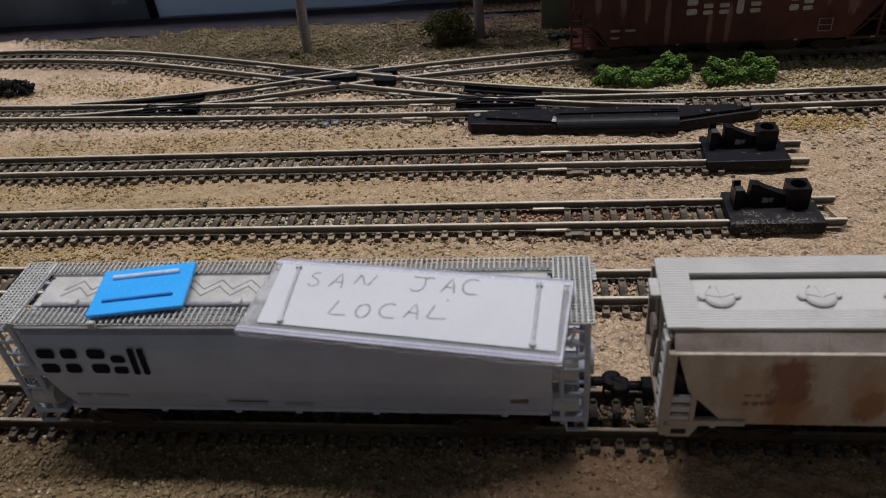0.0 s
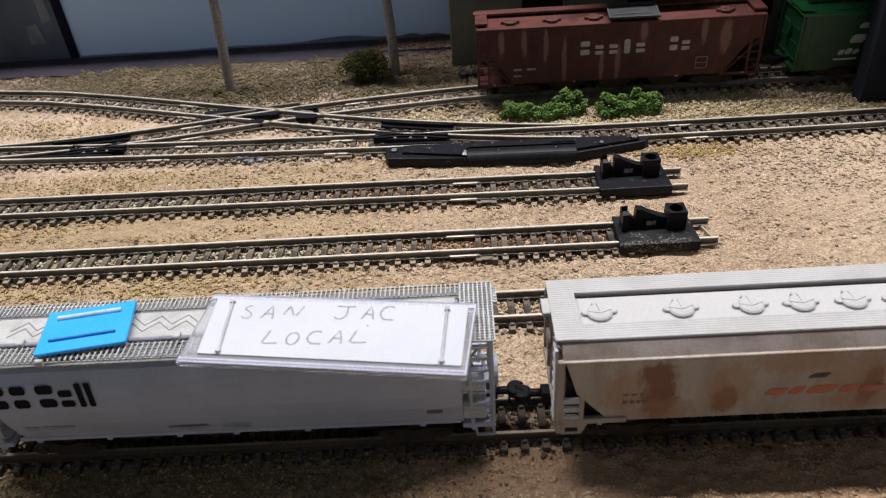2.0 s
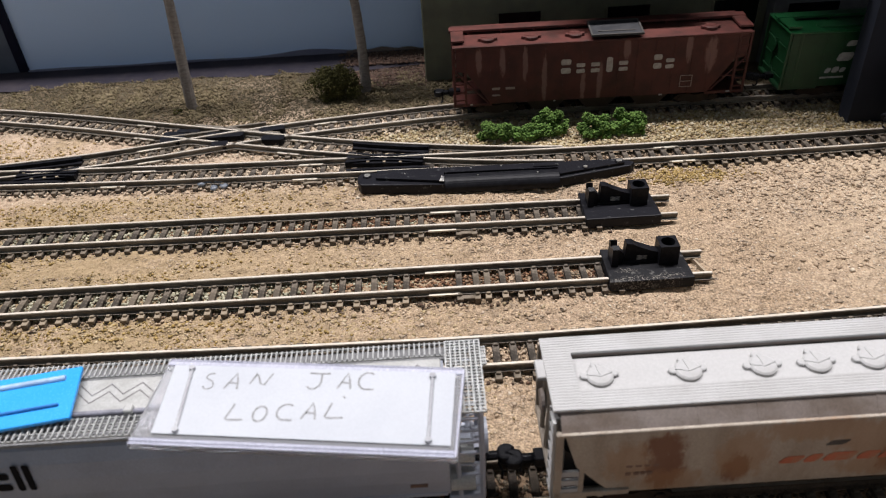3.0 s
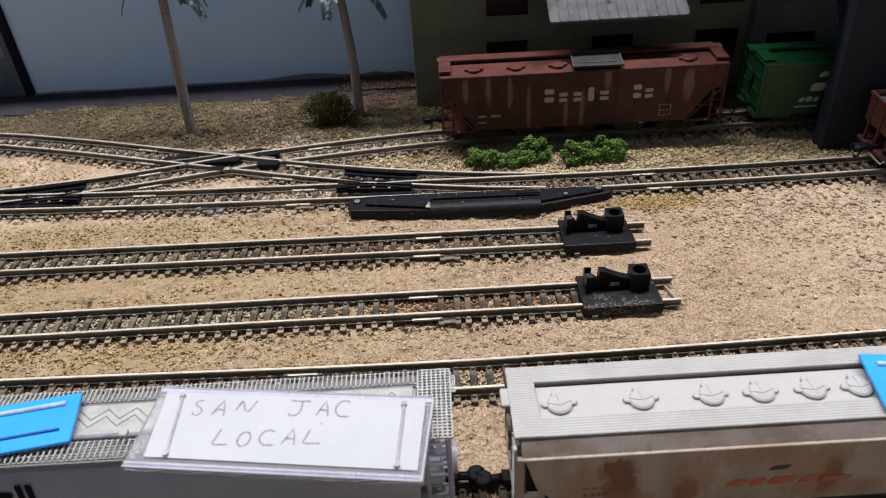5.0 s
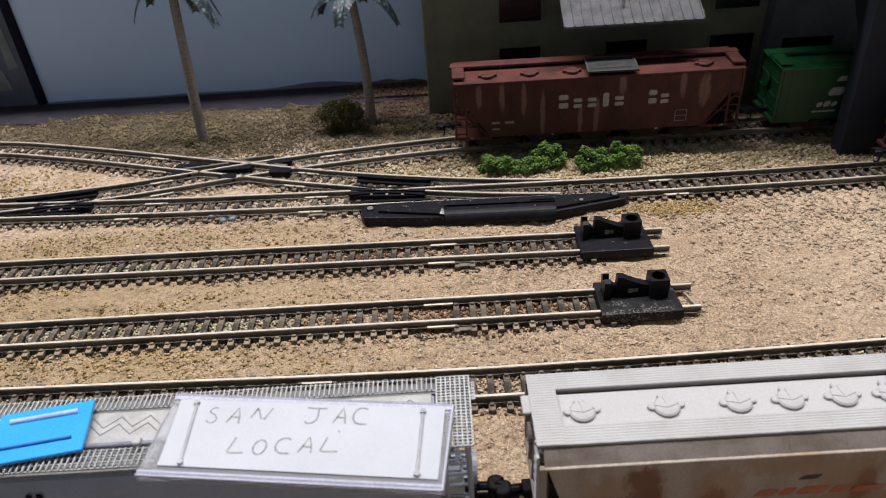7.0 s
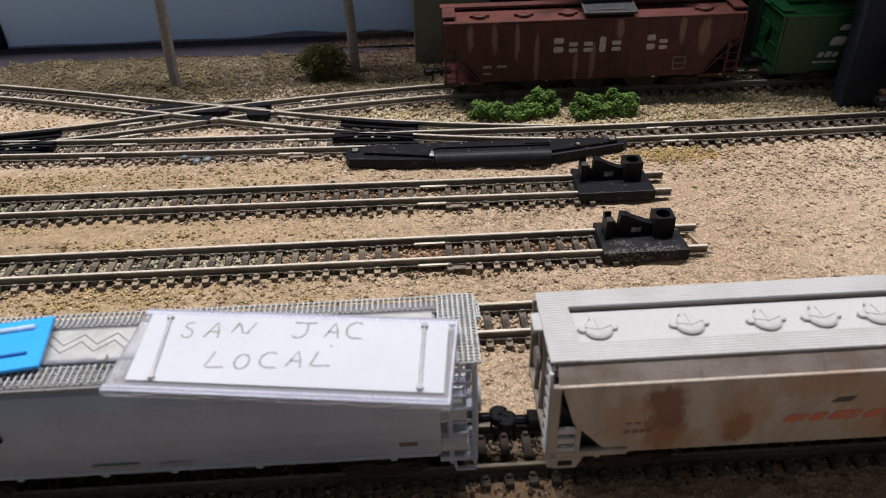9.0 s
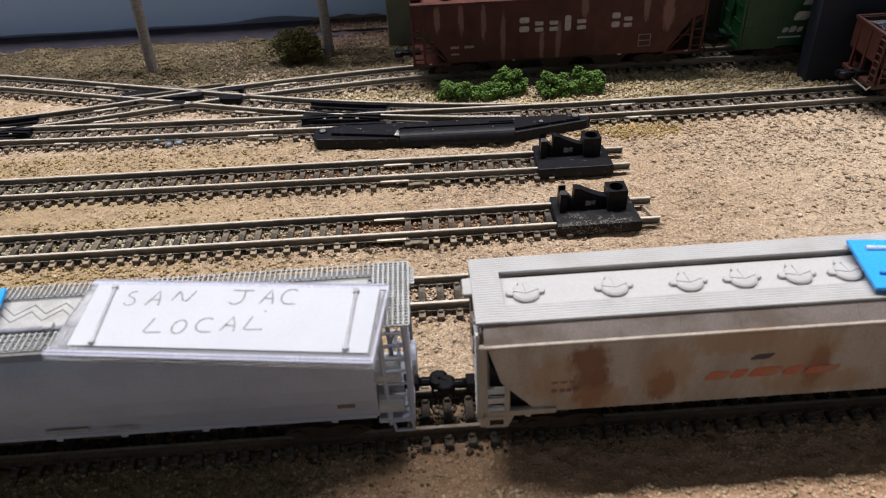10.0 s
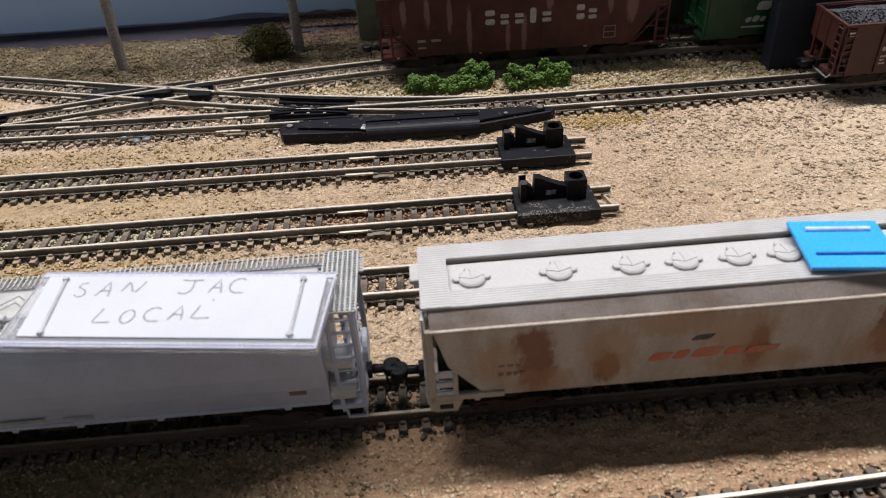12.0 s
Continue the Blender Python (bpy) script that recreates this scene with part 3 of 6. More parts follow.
def track_gap(x, y):
    """Distance from the nearest track's middle."""
    mid = np.full(len(x), 1e9)
    for key in LINES:
        mid = np.minimum(mid, line_distance(x, y, coarse(PATHS[key])))
    return mid


def ground_cover():
    # fine tan grit all over the yard
    x, y, g = scatter(180000, -200, 235, 88, 262, 11)
    mid = track_gap(x, y)
    thin = value_noise(x / 14, y / 9, 21)
    past_end = (x > 64) & (y > 140) & (y < 191)
    fine_sand = np.clip((value_noise(x / 30, y / 8, 22) - 0.52) * 6, 0, 0.8) * np.where((x < 40) & (y > 105) & (y < 147), 0.15, 1.0)
    keep = ((mid > 6.8) | past_end) & (g.random(len(x)) < (0.3 + 0.8 * thin) * (1 - fine_sand))
    x, y = x[keep], y[keep]
    h = np.random.default_rng(2)
    s = 0.2 + 0.42 * h.random(len(x)) ** 2.0 + np.where(h.random(len(x)) < 0.02, 0.5 * h.random(len(x)), 0.0)
    s *= np.where((x < 40) & (y > 104) & (y < 147), 1.4, np.where(x < 60, 1.18, 1.0))
    raised = np.where(h.random(len(x)) < 0.08, 0.12, -0.14)
    straw = h.random(len(x)) < np.clip((45 - x) / 90, 0, 1) * np.where((y > 108) & (y < 148), 1.0, np.where(y > 190, 0.45, 0.75)) * np.clip(2.6 * value_noise(x / 40, y / 9, 23) - 0.2, 0, 1)
    light = ~straw & (h.random(len(x)) < np.maximum(np.clip((x - 88) / 80, 0, 0.85), np.where((y > 205) & (x < -5), 0.6, 0.0)))
    tan = ~straw & ~light
    z = ground_height(x, y) + raised * s
    stones("yard_grit", x[tan], y[tan], z[tan], s[tan], M_STONE, "fine tan grit strewn over the yard ground", "gravel", flat=0.36, seed=1)
    stones("light_grit", x[light], y[light], z[light], s[light] * 1.1, M_STONE_LIGHT, "light sandy pebbles strewn over the yard ground", "gravel", flat=0.45, seed=35)
    stones("straw_grit", x[straw], y[straw], z[straw], s[straw], M_STRAW_GRIT, "straw-coloured crumbs strewn over the yard ground", "gravel", flat=0.38, seed=21)
    # coarser pale gravel between the main line and the right branch
    x, y, g = scatter(15000, -30, 175, 219, 250, 12)
    mid = track_gap(x, y)
    keep = (mid > 6.5) & (y > 219 + 0.10 * np.abs(x - 60) * (x < 60))
    x, y = x[keep], y[keep]
    s = 0.4 + 0.55 * np.random.default_rng(3).random(len(x)) ** 2
    stones("pale_gravel", x, y, ground_height(x, y) + 0.35 * s, s, M_STONE_PALE, "coarse pale yellowish gravel beside the rails", "gravel", seed=2)
    # gravel along the main line's near shoulder and beside the sidings' ends
    x, y, g = scatter(13000, -20, 235, 140, 207.5, 13)
    mid = track_gap(x, y)
    near_main = np.clip((y - 184) / 24, 0.05, 1)
    open_yard = (x > 78) * np.clip((x - 70) / 50, 0, 1) * np.clip((y - 135) / 70, 0.1, 0.8)
    keep = (mid > 7) & (g.random(len(x)) < np.maximum(near_main, open_yard) * (0.2 + value_noise(x / 12, y / 9, 9)))
    x, y = x[keep], y[keep]
    s = 0.34 + 0.62 * np.random.default_rng(4).random(len(x)) ** 2
    stones("shoulder_gravel", x, y, ground_height(x, y) + 0.15 * s, s, M_STONE, "loose pale stones along the main track", "gravel", flat=0.62, seed=3)
    # ballast between the ties
    x, y, g = scatter(190000, -205, 225, 50, 285, 14)
    mid = track_gap(x, y)
    keep = (mid < 9.2) & (g.random(len(x)) < np.where(mid < 6.5, 0.95, 0.4)) & ~((x > 66) & (y > 140) & (y < 191))
    x, y, mid = x[keep], y[keep], mid[keep]
    r = np.random.default_rng(5).random(len(x))
    s = 0.3 + 0.42 * r ** 2
    z = 0.1 + 0.5 * value_noise(x / 5, y / 4, 31) * (mid < 5.2)
    red = value_noise(x / 21, y / 8, 33) + 0.25 * np.random.default_rng(8).random(len(x)) > 0.42
    buried = (y > 205) & (x < 70)
    z += 0.4 * buried
    h = np.random.default_rng(18).random(len(x))
    red &= ~(buried & (h < 0.86))
    yard = (y > 135) & (y < 192) & (mid < 5.6)
    rust = yard & (h < np.clip(1.1 - np.abs(x - np.where(y > 165, -25, 22)) / 55, 0, 0.85))
    grey = yard & ~rust & (h > 0.2) & (x < 5)
    red &= ~rust & ~grey
    red &= ~((y > 115) & (y < 135) & (h < 0.7))
    red |= (y > 74) & (y < 95)
    dark = (y > 195) & (y < 232) & (x > 30) & (h < np.clip((x - 30) / 60, 0, 0.8))
    red &= ~dark
    stones("dark_ballast", x[dark], y[dark], z[dark] - 0.2, s[dark], M_DARK_BALLAST, "dark brown ballast between the main track's ties", "ballast", seed=24)
    stones("rust_ballast", x[rust], y[rust], z[rust], s[rust] * 1.12, M_RUST_BALLAST, "rust-brown ballast between the ties of the sidings", "ballast", seed=22)
    stones("grey_ballast", x[grey], y[grey], z[grey], s[grey] * 1.12, M_GREY_BALLAST, "pale grey-green ballast between the ties of the sidings", "ballast", seed=23)
    stones("track_ballast", x[red], y[red], z[red], s[red], M_BALLAST, "mixed brown and grey ballast between the ties", "ballast", seed=4)
    red |= rust | grey | dark
    pale = ~red & buried & (x < 10)
    stones("pale_ballast", x[pale], y[pale], z[pale], s[pale], M_STONE_LIGHT, "pale sandy ballast between the ties by the crossing", "ballast", seed=16)
    red |= pale
    stones("sandy_ballast", x[~red], y[~red], z[~red], s[~red], M_STONE, "sandy tan ballast between the ties", "ballast", seed=6)
    # dry turf behind the tracks
    x, y, g = scatter(64000, -240, 60, 244, 314, 15)
    mid = track_gap(x, y)
    edge = 262 + 8 * (value_noise(x / 25, y / 12, 41) - 0.5) + np.where(x < -130, (-130 - x) * 0.42, 0) - np.where(x > -60, 4, 0)
    keep = (mid > 8) & (g.random(len(x)) < np.clip((y - edge + 8) / 14, 0, 1)) & (y < 307)
    x, y = x[keep], y[keep]
    h = np.random.default_rng(6)
    s = 0.24 + 0.42 * h.random(len(x)) ** 2
    tan = value_noise(x / 7, y / 9, 42) + 0.5 * value_noise(x / 30, y / 16, 43) + 0.35 * h.random(len(x)) > 1.02
    s *= np.where(tan, 1.35, 1.0)
    z = ground_height(x, y) + 0.1 * s
    stones("dry_turf", x[~tan], y[~tan], z[~tan], s[~tan], M_TURF, "dull brown and olive dry turf behind the tracks", "grass", flat=0.5, seed=7)
    stones("tan_turf", x[tan], y[tan], z[tan] + 0.2, s[tan], M_TURF_TAN, "tan and olive turf tufts among the dry turf", "grass", flat=0.8, seed=27)
    # rusty brown crumbs between the last palm and the warehouse
    x, y, g = scatter(5200, -30, 11, 284, 320, 26)
    keep = g.random(len(x)) < np.clip((x + 30) / 14, 0, 1) * np.clip((y - 283) / 8, 0, 1)
    x, y = x[keep], y[keep]
    s = 0.35 + 0.5 * np.random.default_rng(27).random(len(x)) ** 2
    stones("rusty_turf", x, y, np.where(y > 306, 1.2, ground_height(x, y)) + 0.25 * s, s, M_RUSTY_TURF, "rusty brown crumbs beside the warehouse corner", "grass", flat=0.8, seed=37)
    # straw-coloured turf in patches
    x, y, g = scatter(60000, -225, 200, 100, 262, 16)
    mid = track_gap(x, y)
    n = value_noise(x / 18, y / 7, 51)
    zone = ((y < 146) & (x < 0)) * np.clip((10 - x) / 80, 0, 1) * 1.0 + ((y > 224) & (y < 248) & (x > 95)) * 0.85 + ((np.abs(x - 92) < 16) & (np.abs(y - 201) < 5)) * 0.9 + ((y > 158) & (y < 207) & (x < -10)) * np.clip((-x) / 110, 0, 0.6) + ((y > 236) & (x < -110)) * 0.7
    keep = (mid > 7.2) & (g.random(len(x)) < zone * np.clip((n - 0.3) * 3, 0, 1))
    x, y = x[keep], y[keep]
    # a small yellow patch by the switch machine's end
    x, y = np.concatenate([x, g.normal(93, 9, 900)]), np.concatenate([y, g.normal(200.5, 2.4, 900)])
    s = 0.22 + 0.4 * np.random.default_rng(7).random(len(x)) ** 2
    stones("straw_turf", x, y, ground_height(x, y) + 0.45 * s, s, M_YELLOW, "straw-yellow turf crumbs on the yard ground", "grass", flat=1.0, seed=8)
    # crumbs before the parked cars: olive-brown, turning to brown, and coarse straw ones by the front track
    x, y, g = scatter(44000, -225, 225, 46, 86, 17)
    mid = track_gap(x, y)
    keep = (mid > 7.2) & (g.random(len(x)) < 0.6 + 0.5 * value_noise(x / 16, y / 7, 61))
    x, y = x[keep], y[keep]
    h = np.random.default_rng(9).random(len(x))
    s = 0.2 + 0.42 * h ** 2
    pick = np.random.default_rng(19).random(len(x))
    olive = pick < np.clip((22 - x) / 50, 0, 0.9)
    straw = ~olive & (pick > 0.2) & (y < 63.5 + 4 * value_noise(x / 9, y / 5, 62))
    brown = ~olive & ~straw
    z = ground_height(x, y)
    stones("brown_turf", x[brown], y[brown], z[brown] - 0.06 * s[brown], s[brown], M_FRONT_TURF, "brown turf crumbs before the parked cars", "grass", flat=0.55, seed=9)
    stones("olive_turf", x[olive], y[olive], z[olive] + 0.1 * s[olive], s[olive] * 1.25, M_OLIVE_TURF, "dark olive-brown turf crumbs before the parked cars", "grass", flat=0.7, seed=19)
    stones("straw_crumbs", x[straw], y[straw], z[straw] - 0.05 * s[straw], s[straw] * 1.15, M_STRAW_FRONT, "coarse straw-coloured crumbs beside the front track", "grass", flat=0.62, seed=29)
    # strip at the foot of the backdrop, whose shadow is put into its dark colour
    bm = bmesh.new()
    line = [(x, 304.6 + 1.2 * math.sin(x * 0.045) + 0.8 * math.sin(x * 0.13 + 1)) for x in range(-300, 40, 6)]
    lo = [bm.verts.new((x, y, 0.1)) for x, y in line]
    mid_ = [bm.verts.new((x, y + 3, 1.0)) for x, y in line]
    hi = [bm.verts.new((x, 322, 1.3)) for x, y in line]
    for a, b in ((lo, mid_), (mid_, hi)):
        for i in range(len(line) - 1):
            bm.faces.new((a[i], a[i + 1], b[i + 1], b[i]))
    tagged(new("shaded_verge", to_mesh("shaded_verge", bm, M_VERGE_SHADE)), "strip of ground below the backdrop, darkened for its shadow", "ground", kind="structure")


ground_cover()


# ---- tracks ----
RAIL_OUTLINE = [(-1.0, 1.5), (1.0, 1.5), (1.0, 1.72), (0.3, 1.95), (0.3, 2.75), (0.55, 2.85), (0.55, 3.32), (0.36, 3.5), (-0.36, 3.5), (-0.55, 3.32), (-0.55, 2.95), (-0.3, 2.75), (-0.3, 1.95), (-1.0, 1.72)]


def tie_mesh(material):
    bm = bmesh.new()
    box(bm, -0.85, 0.85, -7.8, 7.8, -0.7, TIE_TOP, 0.12)
    for side in (-1, 1):
        for out in (-1, 1):
            y = side * GAUGE / 2 + out * 1.25
            box(bm, -0.55, 0.55, y - 0.4, y + 0.4, TIE_TOP - 0.1, TIE_TOP + 0.62, 0.12)
    return to_mesh("tie", bm, material)


TIE, SANDY_TIE, SHADED_TIE = tie_mesh(M_TIE), tie_mesh(M_TIE_SANDY), tie_mesh(M_TIE_SHADED)


def rail_part(parent, line, name="rail", outline=RAIL_OUTLINE, paint=(M_RAIL, M_RAIL_TOP)):
    bm = bmesh.new()
    sweep(bm, outline, line, face_material=lambda j: 1 if j == 7 else 0)
    return part(name, bm, list(paint), parent)


def cut_line(line, x0, x1):
    return [p for p in line if x0 <= p[0] <= x1]


def track(label, key, x0, x1, tie0=None, tie1=None, skip=(), group="yard tracks", jitter=0.15, pitch=4.45):
    t = thing("track", label, "track", 0, 0, 0, group=group)
    line = cut_line(PATHS[key], x0, x1)
    rn = rand(key)
    for side in (-1, 1):
        rail_part(t, offset_line(line, side * GAUGE / 2), paint=(M_RAIL_SHADED, M_RAIL_SHADED_TOP) if key == "train" else (M_RAIL, M_RAIL_TOP))
    walked, due = 0.0, 0.0
    for (ax, ay), (bx, by) in zip(line, line[1:]):
        l = math.hypot(bx - ax, by - ay)
        while due <= walked + l:
            k = (due - walked) / l
            x, y = ax + (bx - ax) * k, ay + (by - ay) * k
            due += pitch
            if (tie0 is not None and x < tie0) or (tie1 is not None and x > tie1) or any(a <= x <= b for a, b in skip):
                continue
            turn_ = math.degrees(math.atan2(by - ay, bx - ax)) + rn.uniform(-1.2, 1.2)
            part("tie", SANDY_TIE if key == "siding_near" and x < 40 else SHADED_TIE if key == "train" else TIE, None, t, at=mpose(x + rn.uniform(-jitter, jitter), y + rn.uniform(-0.3, 0.3), rn.uniform(-0.12, 0.06), 0, 0, turn_))
        walked += l
    return t


def joiner(parent, key, x, side, length=8.4):
    """A pale metal sleeve round the rail's foot."""
    line = offset_line(PATHS[key], side * GAUGE / 2)
    near = [p for p in line if abs(p[0] - x) <= 8]
    (ax, ay), (bx, by) = near[0], near[-1]
    k = (x - ax) / (bx - ax)
    bm = bmesh.new()
    prism(bm, [(-1.3, 1.42), (1.3, 1.42), (1.3, 1.92), (0.75, 2.1), (0.36, 2.14), (0.36, 1.95), (-0.36, 1.95), (-0.36, 2.14), (-0.75, 2.1), (-1.3, 1.92)], "X", -length / 2, length / 2)
    return part("rail_joiner", bm, M_JOINER, parent, "pale metal rail joiner", at=mpose(x, ay + (by - ay) * k, 0.05, 0, 0, math.degrees(math.atan2(by - ay, bx - ax))))


def linked_ties(parent, key, x):
    """The last pair of ties before a rail joint, held together by a bar outside each rail."""
    line = [p for p in PATHS[key] if x - 6 <= p[0] <= x + 10]
    (ax, ay), (bx, by) = line[0], line[-1]
    rz = math.degrees(math.atan2(by - ay, bx - ax))

    def on_line(q):
        return ay + (by - ay) * (q - ax) / (bx - ax)
    for q in (x, x + 4.7):
        part("tie", TIE, None, parent, at=mpose(q, on_line(q), 0, 0, 0, rz))
    for side in (-1, 1):
        bm = bmesh.new()
        box(bm, 0.7, 4.0, side * 6.3 - 1.0, side * 6.3 + 0.8, -0.4, TIE_TOP - 0.15, 0.15)
        part("link_bar", bm, M_TIE, parent, at=mpose(x, on_line(x), 0, 0, 0, rz))


def tracks():
    track("polished front track with dark ties", "front", -230, 270)
    track("track under the grey and white hopper cars", "train", -300, 300)
    t = track("empty weathered track behind the parked hopper cars", "empty", -300, 300)
    joiner(t, "empty", -20, 1)
    t = track("weathered siding that ends in a bumper", "siding_near", -300, 85.2, tie1=62, skip=((6.9, 24.2),))
    linked_ties(t, "siding_near", 17.2)
    for side in (-1, 1):
        joiner(t, "siding_near", 12.6 - side * 0.5, side)
    bm = bmesh.new()
    sweep(bm, [(-0.3, 0.0), (0.3, 0.0), (0.3, 1.3), (-0.3, 1.3)], [(82.6, 155.4), (83.4, 153.4), (84.0, 151.0), (84.8, 148.6), (85.4, 146.6)])
    part("end_strip", bm, M_TIE_DUST, t, "pale dusty strip across the rail ends")
    t = track("weathered siding that ends in a bumper", "siding_far", -300, 84.2, tie1=62, skip=((8.2, 25.4),))
    linked_ties(t, "siding_far", 18.4)
    for side in (-1, 1):
        joiner(t, "siding_far", 13.8 + side * 0.4, side)
    t = track("weathered main track through two turnouts", "main", -300, 300, skip=((-38.4, -24.4),))
    linked_ties(t, "main", -31.5)
    for x, side in ((-98, -1), (-90, 1), (-32, -1), (-31, 1), (92, 1), (95, -1)):
        joiner(t, "main", x, side)
    t = track("weathered branch track that curves away over the crossing", "left_branch", -300, 58, tie1=-14, skip=((-92, -44),))
    for x, side in ((-99, 1), (-97, -1), (-40, -1), (-36, 1)):
        joiner(t, "left_branch", x, side)
    t = track("weathered branch track over the crossing", "right_branch", -168, 300, tie0=-112, skip=((-86, -46),))
    for x, side in ((-93, 1), (-90, -1), (-29, 1), (-36, -1)):
        joiner(t, "right_branch", x, side)


tracks()


# ---- turnouts and the crossing: frogs, guard rails, throw bars ----
def at_x(key, x, side=0.0):
    line = offset_line(PATHS[key], side)
    a, b = min(zip(line, line[1:]), key=lambda s: abs((s[0][0] + s[1][0]) / 2 - x))
    k = (x - a[0]) / (b[0] - a[0])
    return (x, a[1] + (b[1] - a[1]) * k, math.degrees(math.atan2(b[1] - a[1], b[0] - a[0])))


def frog(label, x, y, rz, length, width, points):
    """Black plastic frog: a low plate with raised wing rails and a pointed nose."""
    t = thing("turnout_frog", label, "railway frog", x, y, 0, rz, group="turnout frogs")
    bm = bmesh.new()
    prism(bm, [(-length / 2, -width * 0.5), (length / 2, -width * 0.42), (length / 2, width * 0.42), (-length / 2, width * 0.5)], "Z", 1.3, 3.0)
    part("plate", bm, M_BLACK, t)
    for s in (-1, 1):
        bm = bmesh.new()
        sweep(bm, [(-0.6, 2.2), (0.6, 2.2), (0.5, 3.6), (-0.5, 3.6)], [(-length / 2, s * width * 0.46), (-length * 0.12, s * width * 0.2), (length * 0.15, s * width * 0.22), (length / 2, s * width * 0.4)])
        part("wing_rail", bm, M_BLACK, t)
    for k in range(5):
        for s in (-1, 1):
            bm = bmesh.new()
            box(bm, -0.5, 0.5, -0.45, 0.45, 0, 0.45, 0.1)
            part("rail_chair", bm, M_TIE_DUST, t, at=mpose(-length * 0.42 + k * length * 0.21, s * width * 0.36, 2.95))
    for s in points:
        bm = bmesh.new()
        prism(bm, [(s * length * 0.02, 0), (s * length * 0.5, -0.9), (s * length * 0.5, 0.9)], "Z", 2.2, 3.6)
        part("nose", bm, M_BLACK, t)
    return t


def guard(label, key, x0, x1, side, out):
    """A black guard rail beside a running rail."""
    line = offset_line([p for p in PATHS[key] if x0 - 2 <= p[0] <= x1 + 2], side * GAUGE / 2 + out)
    t = thing("guard_rail", label, "guard rail", 0, 0, 0, group="guard rails")
    bm = bmesh.new()
    n = len(line)
    bent = [(x, y + (0.9 if out > 0 else -0.9) * -1 * max(0, abs(2 * i / (n - 1) - 1) - 0.6)) for i, (x, y) in enumerate(line)]
    sweep(bm, [(-0.7, 1.45), (0.7, 1.45), (0.6, 3.4), (-0.6, 3.4)], bent)
    part("bar", bm, M_BLACK, t)
    bm = bmesh.new()
    sweep(bm, [(-2.0, 1.2), (2.0, 1.2), (1.9, 2.1), (-1.9, 2.1)], line)
    part("plate", bm, M_BLACK, t)


def crossing():
    t = thing("track_crossing", "black plastic and metal crossing where two tracks meet", "track crossing", -66.5, 240.6, 0, 0)
    for x, y, rz, l, w, top in ((-19.0, 3.6, -4, 8.5, 8.0, 3.42), (-14.0, 7.2, -7, 9, 2.6, 3.56), (18.0, 5.2, 8, 9.5, 3.4, 3.56), (19.5, -2.2, -6, 8.5, 3.8, 3.56), (0.6, 3.3, 0, 14, 4.2, 3.2), (0.2, -4.4, 0, 6, 3.6, 3.56)):
        bm = bmesh.new()
        prism(bm, [(-l / 2, -w * 0.3), (-l * 0.42, -w / 2), (l * 0.42, -w / 2), (l / 2, -w * 0.3), (l / 2, w * 0.3), (l * 0.42, w / 2), (-l * 0.42, w / 2), (-l / 2, w * 0.3)], "Z", 1.2, top)
        part("frog_block", bm, M_BLACK, t, at=mpose(x, y, 0, 0, 0, rz))
    for i, x in enumerate(range(-24, 25, 5)):
        part("tie", TIE, None, t, at=mpose(x, 1.2 + 0.05 * x, -0.1, 0, 0, -3))
    for x, y, l, rz in ((-12, 5, 20, 9), (12, 4.5, 20, -17), (-4, 9.8, 18, -17), (6, 9.6, 18, 9)):
        bm = bmesh.new()
        box(bm, -l / 2, l / 2, -0.5, 0.5, 1.5, 3.45, 0.1)
        part("check_rail", bm, [M_RAIL], t, at=mpose(x, y, 0, 0, 0, rz))


def turnouts():
    frog("black plastic turnout frog on the main track", -5.0, 218.6, -7, 27, 7.0, (-1, 1))
    guard("black guard rail of the turnout", "left_branch", -18, 8, 1, -1.9)
    guard("black guard rail of the turnout", "main", -17, 9, -1, 1.9)
    frog("black plastic turnout frog on the main track", -124.0, 221.6, 2, 21, 6.6, (-1, 1))
    guard("black guard rail of the turnout", "right_branch", -143, -116, 1, -1.9)
    guard("black guard rail of the turnout", "main", -143, -116, -1, 1.9)
    # long switch ties and the throw bar
    for x0, x1, key in ((-12, 58, "left_branch"), (-168, -114, "right_branch")):
        t = thing("switch_tie_set", "long dark switch ties under the turnout", "railway ties", 0, 0, 0, group="switch ties")
        bm = bmesh.new()
        box(bm, -0.95, 0.95, -9.2, 9.2, -0.7, TIE_TOP - 0.05, 0.12)
        me = to_mesh("long_tie", bm, M_TIE)
        x = x0
        while x < x1:
            _, ya, _ = at_x("main", x)
            _, yb, _ = at_x(key, x)
            part("long_tie", me, None, t, at=mpose(x, (ya + yb) / 2 + 0.6, -0.02, 0, 0, -1))
            x += 4.45


crossing()
turnouts()


def glue_blob():
    t = thing("glue_blob", "dried blue-grey glue smeared over the main track's rail", "debris", -64.0, 212.0, 0.0, -1.0)
    bm = bmesh.new()
    for x, y, z, rx, ry, rz in ((-3.6, -0.4, 1.4, 2.0, 1.5, 0.9), (-1.2, 0.2, 1.8, 2.6, 1.2, 1.1), (2.2, 0.0, 1.7, 2.4, 1.2, 1.0), (4.2, -1.6, 1.0, 1.6, 2.0, 0.9), (0.8, -2.4, 0.7, 1.4, 1.6, 0.8)):
        bmesh.ops.create_icosphere(bm, subdivisions=2, radius=1.0, matrix=Matrix.Translation((x, y, z)) @ Matrix.Diagonal((rx, ry, rz, 1)))
    for v in bm.verts:
        v.co += v.normal * 0.3 * (value_noise(np.array([v.co.x * 1.3 + 50]), np.array([v.co.y * 1.3 + v.co.z + 50]), 71)[0] - 0.5)
    part("blob", bm, M_GLUE, t, smooth=True)


glue_blob()


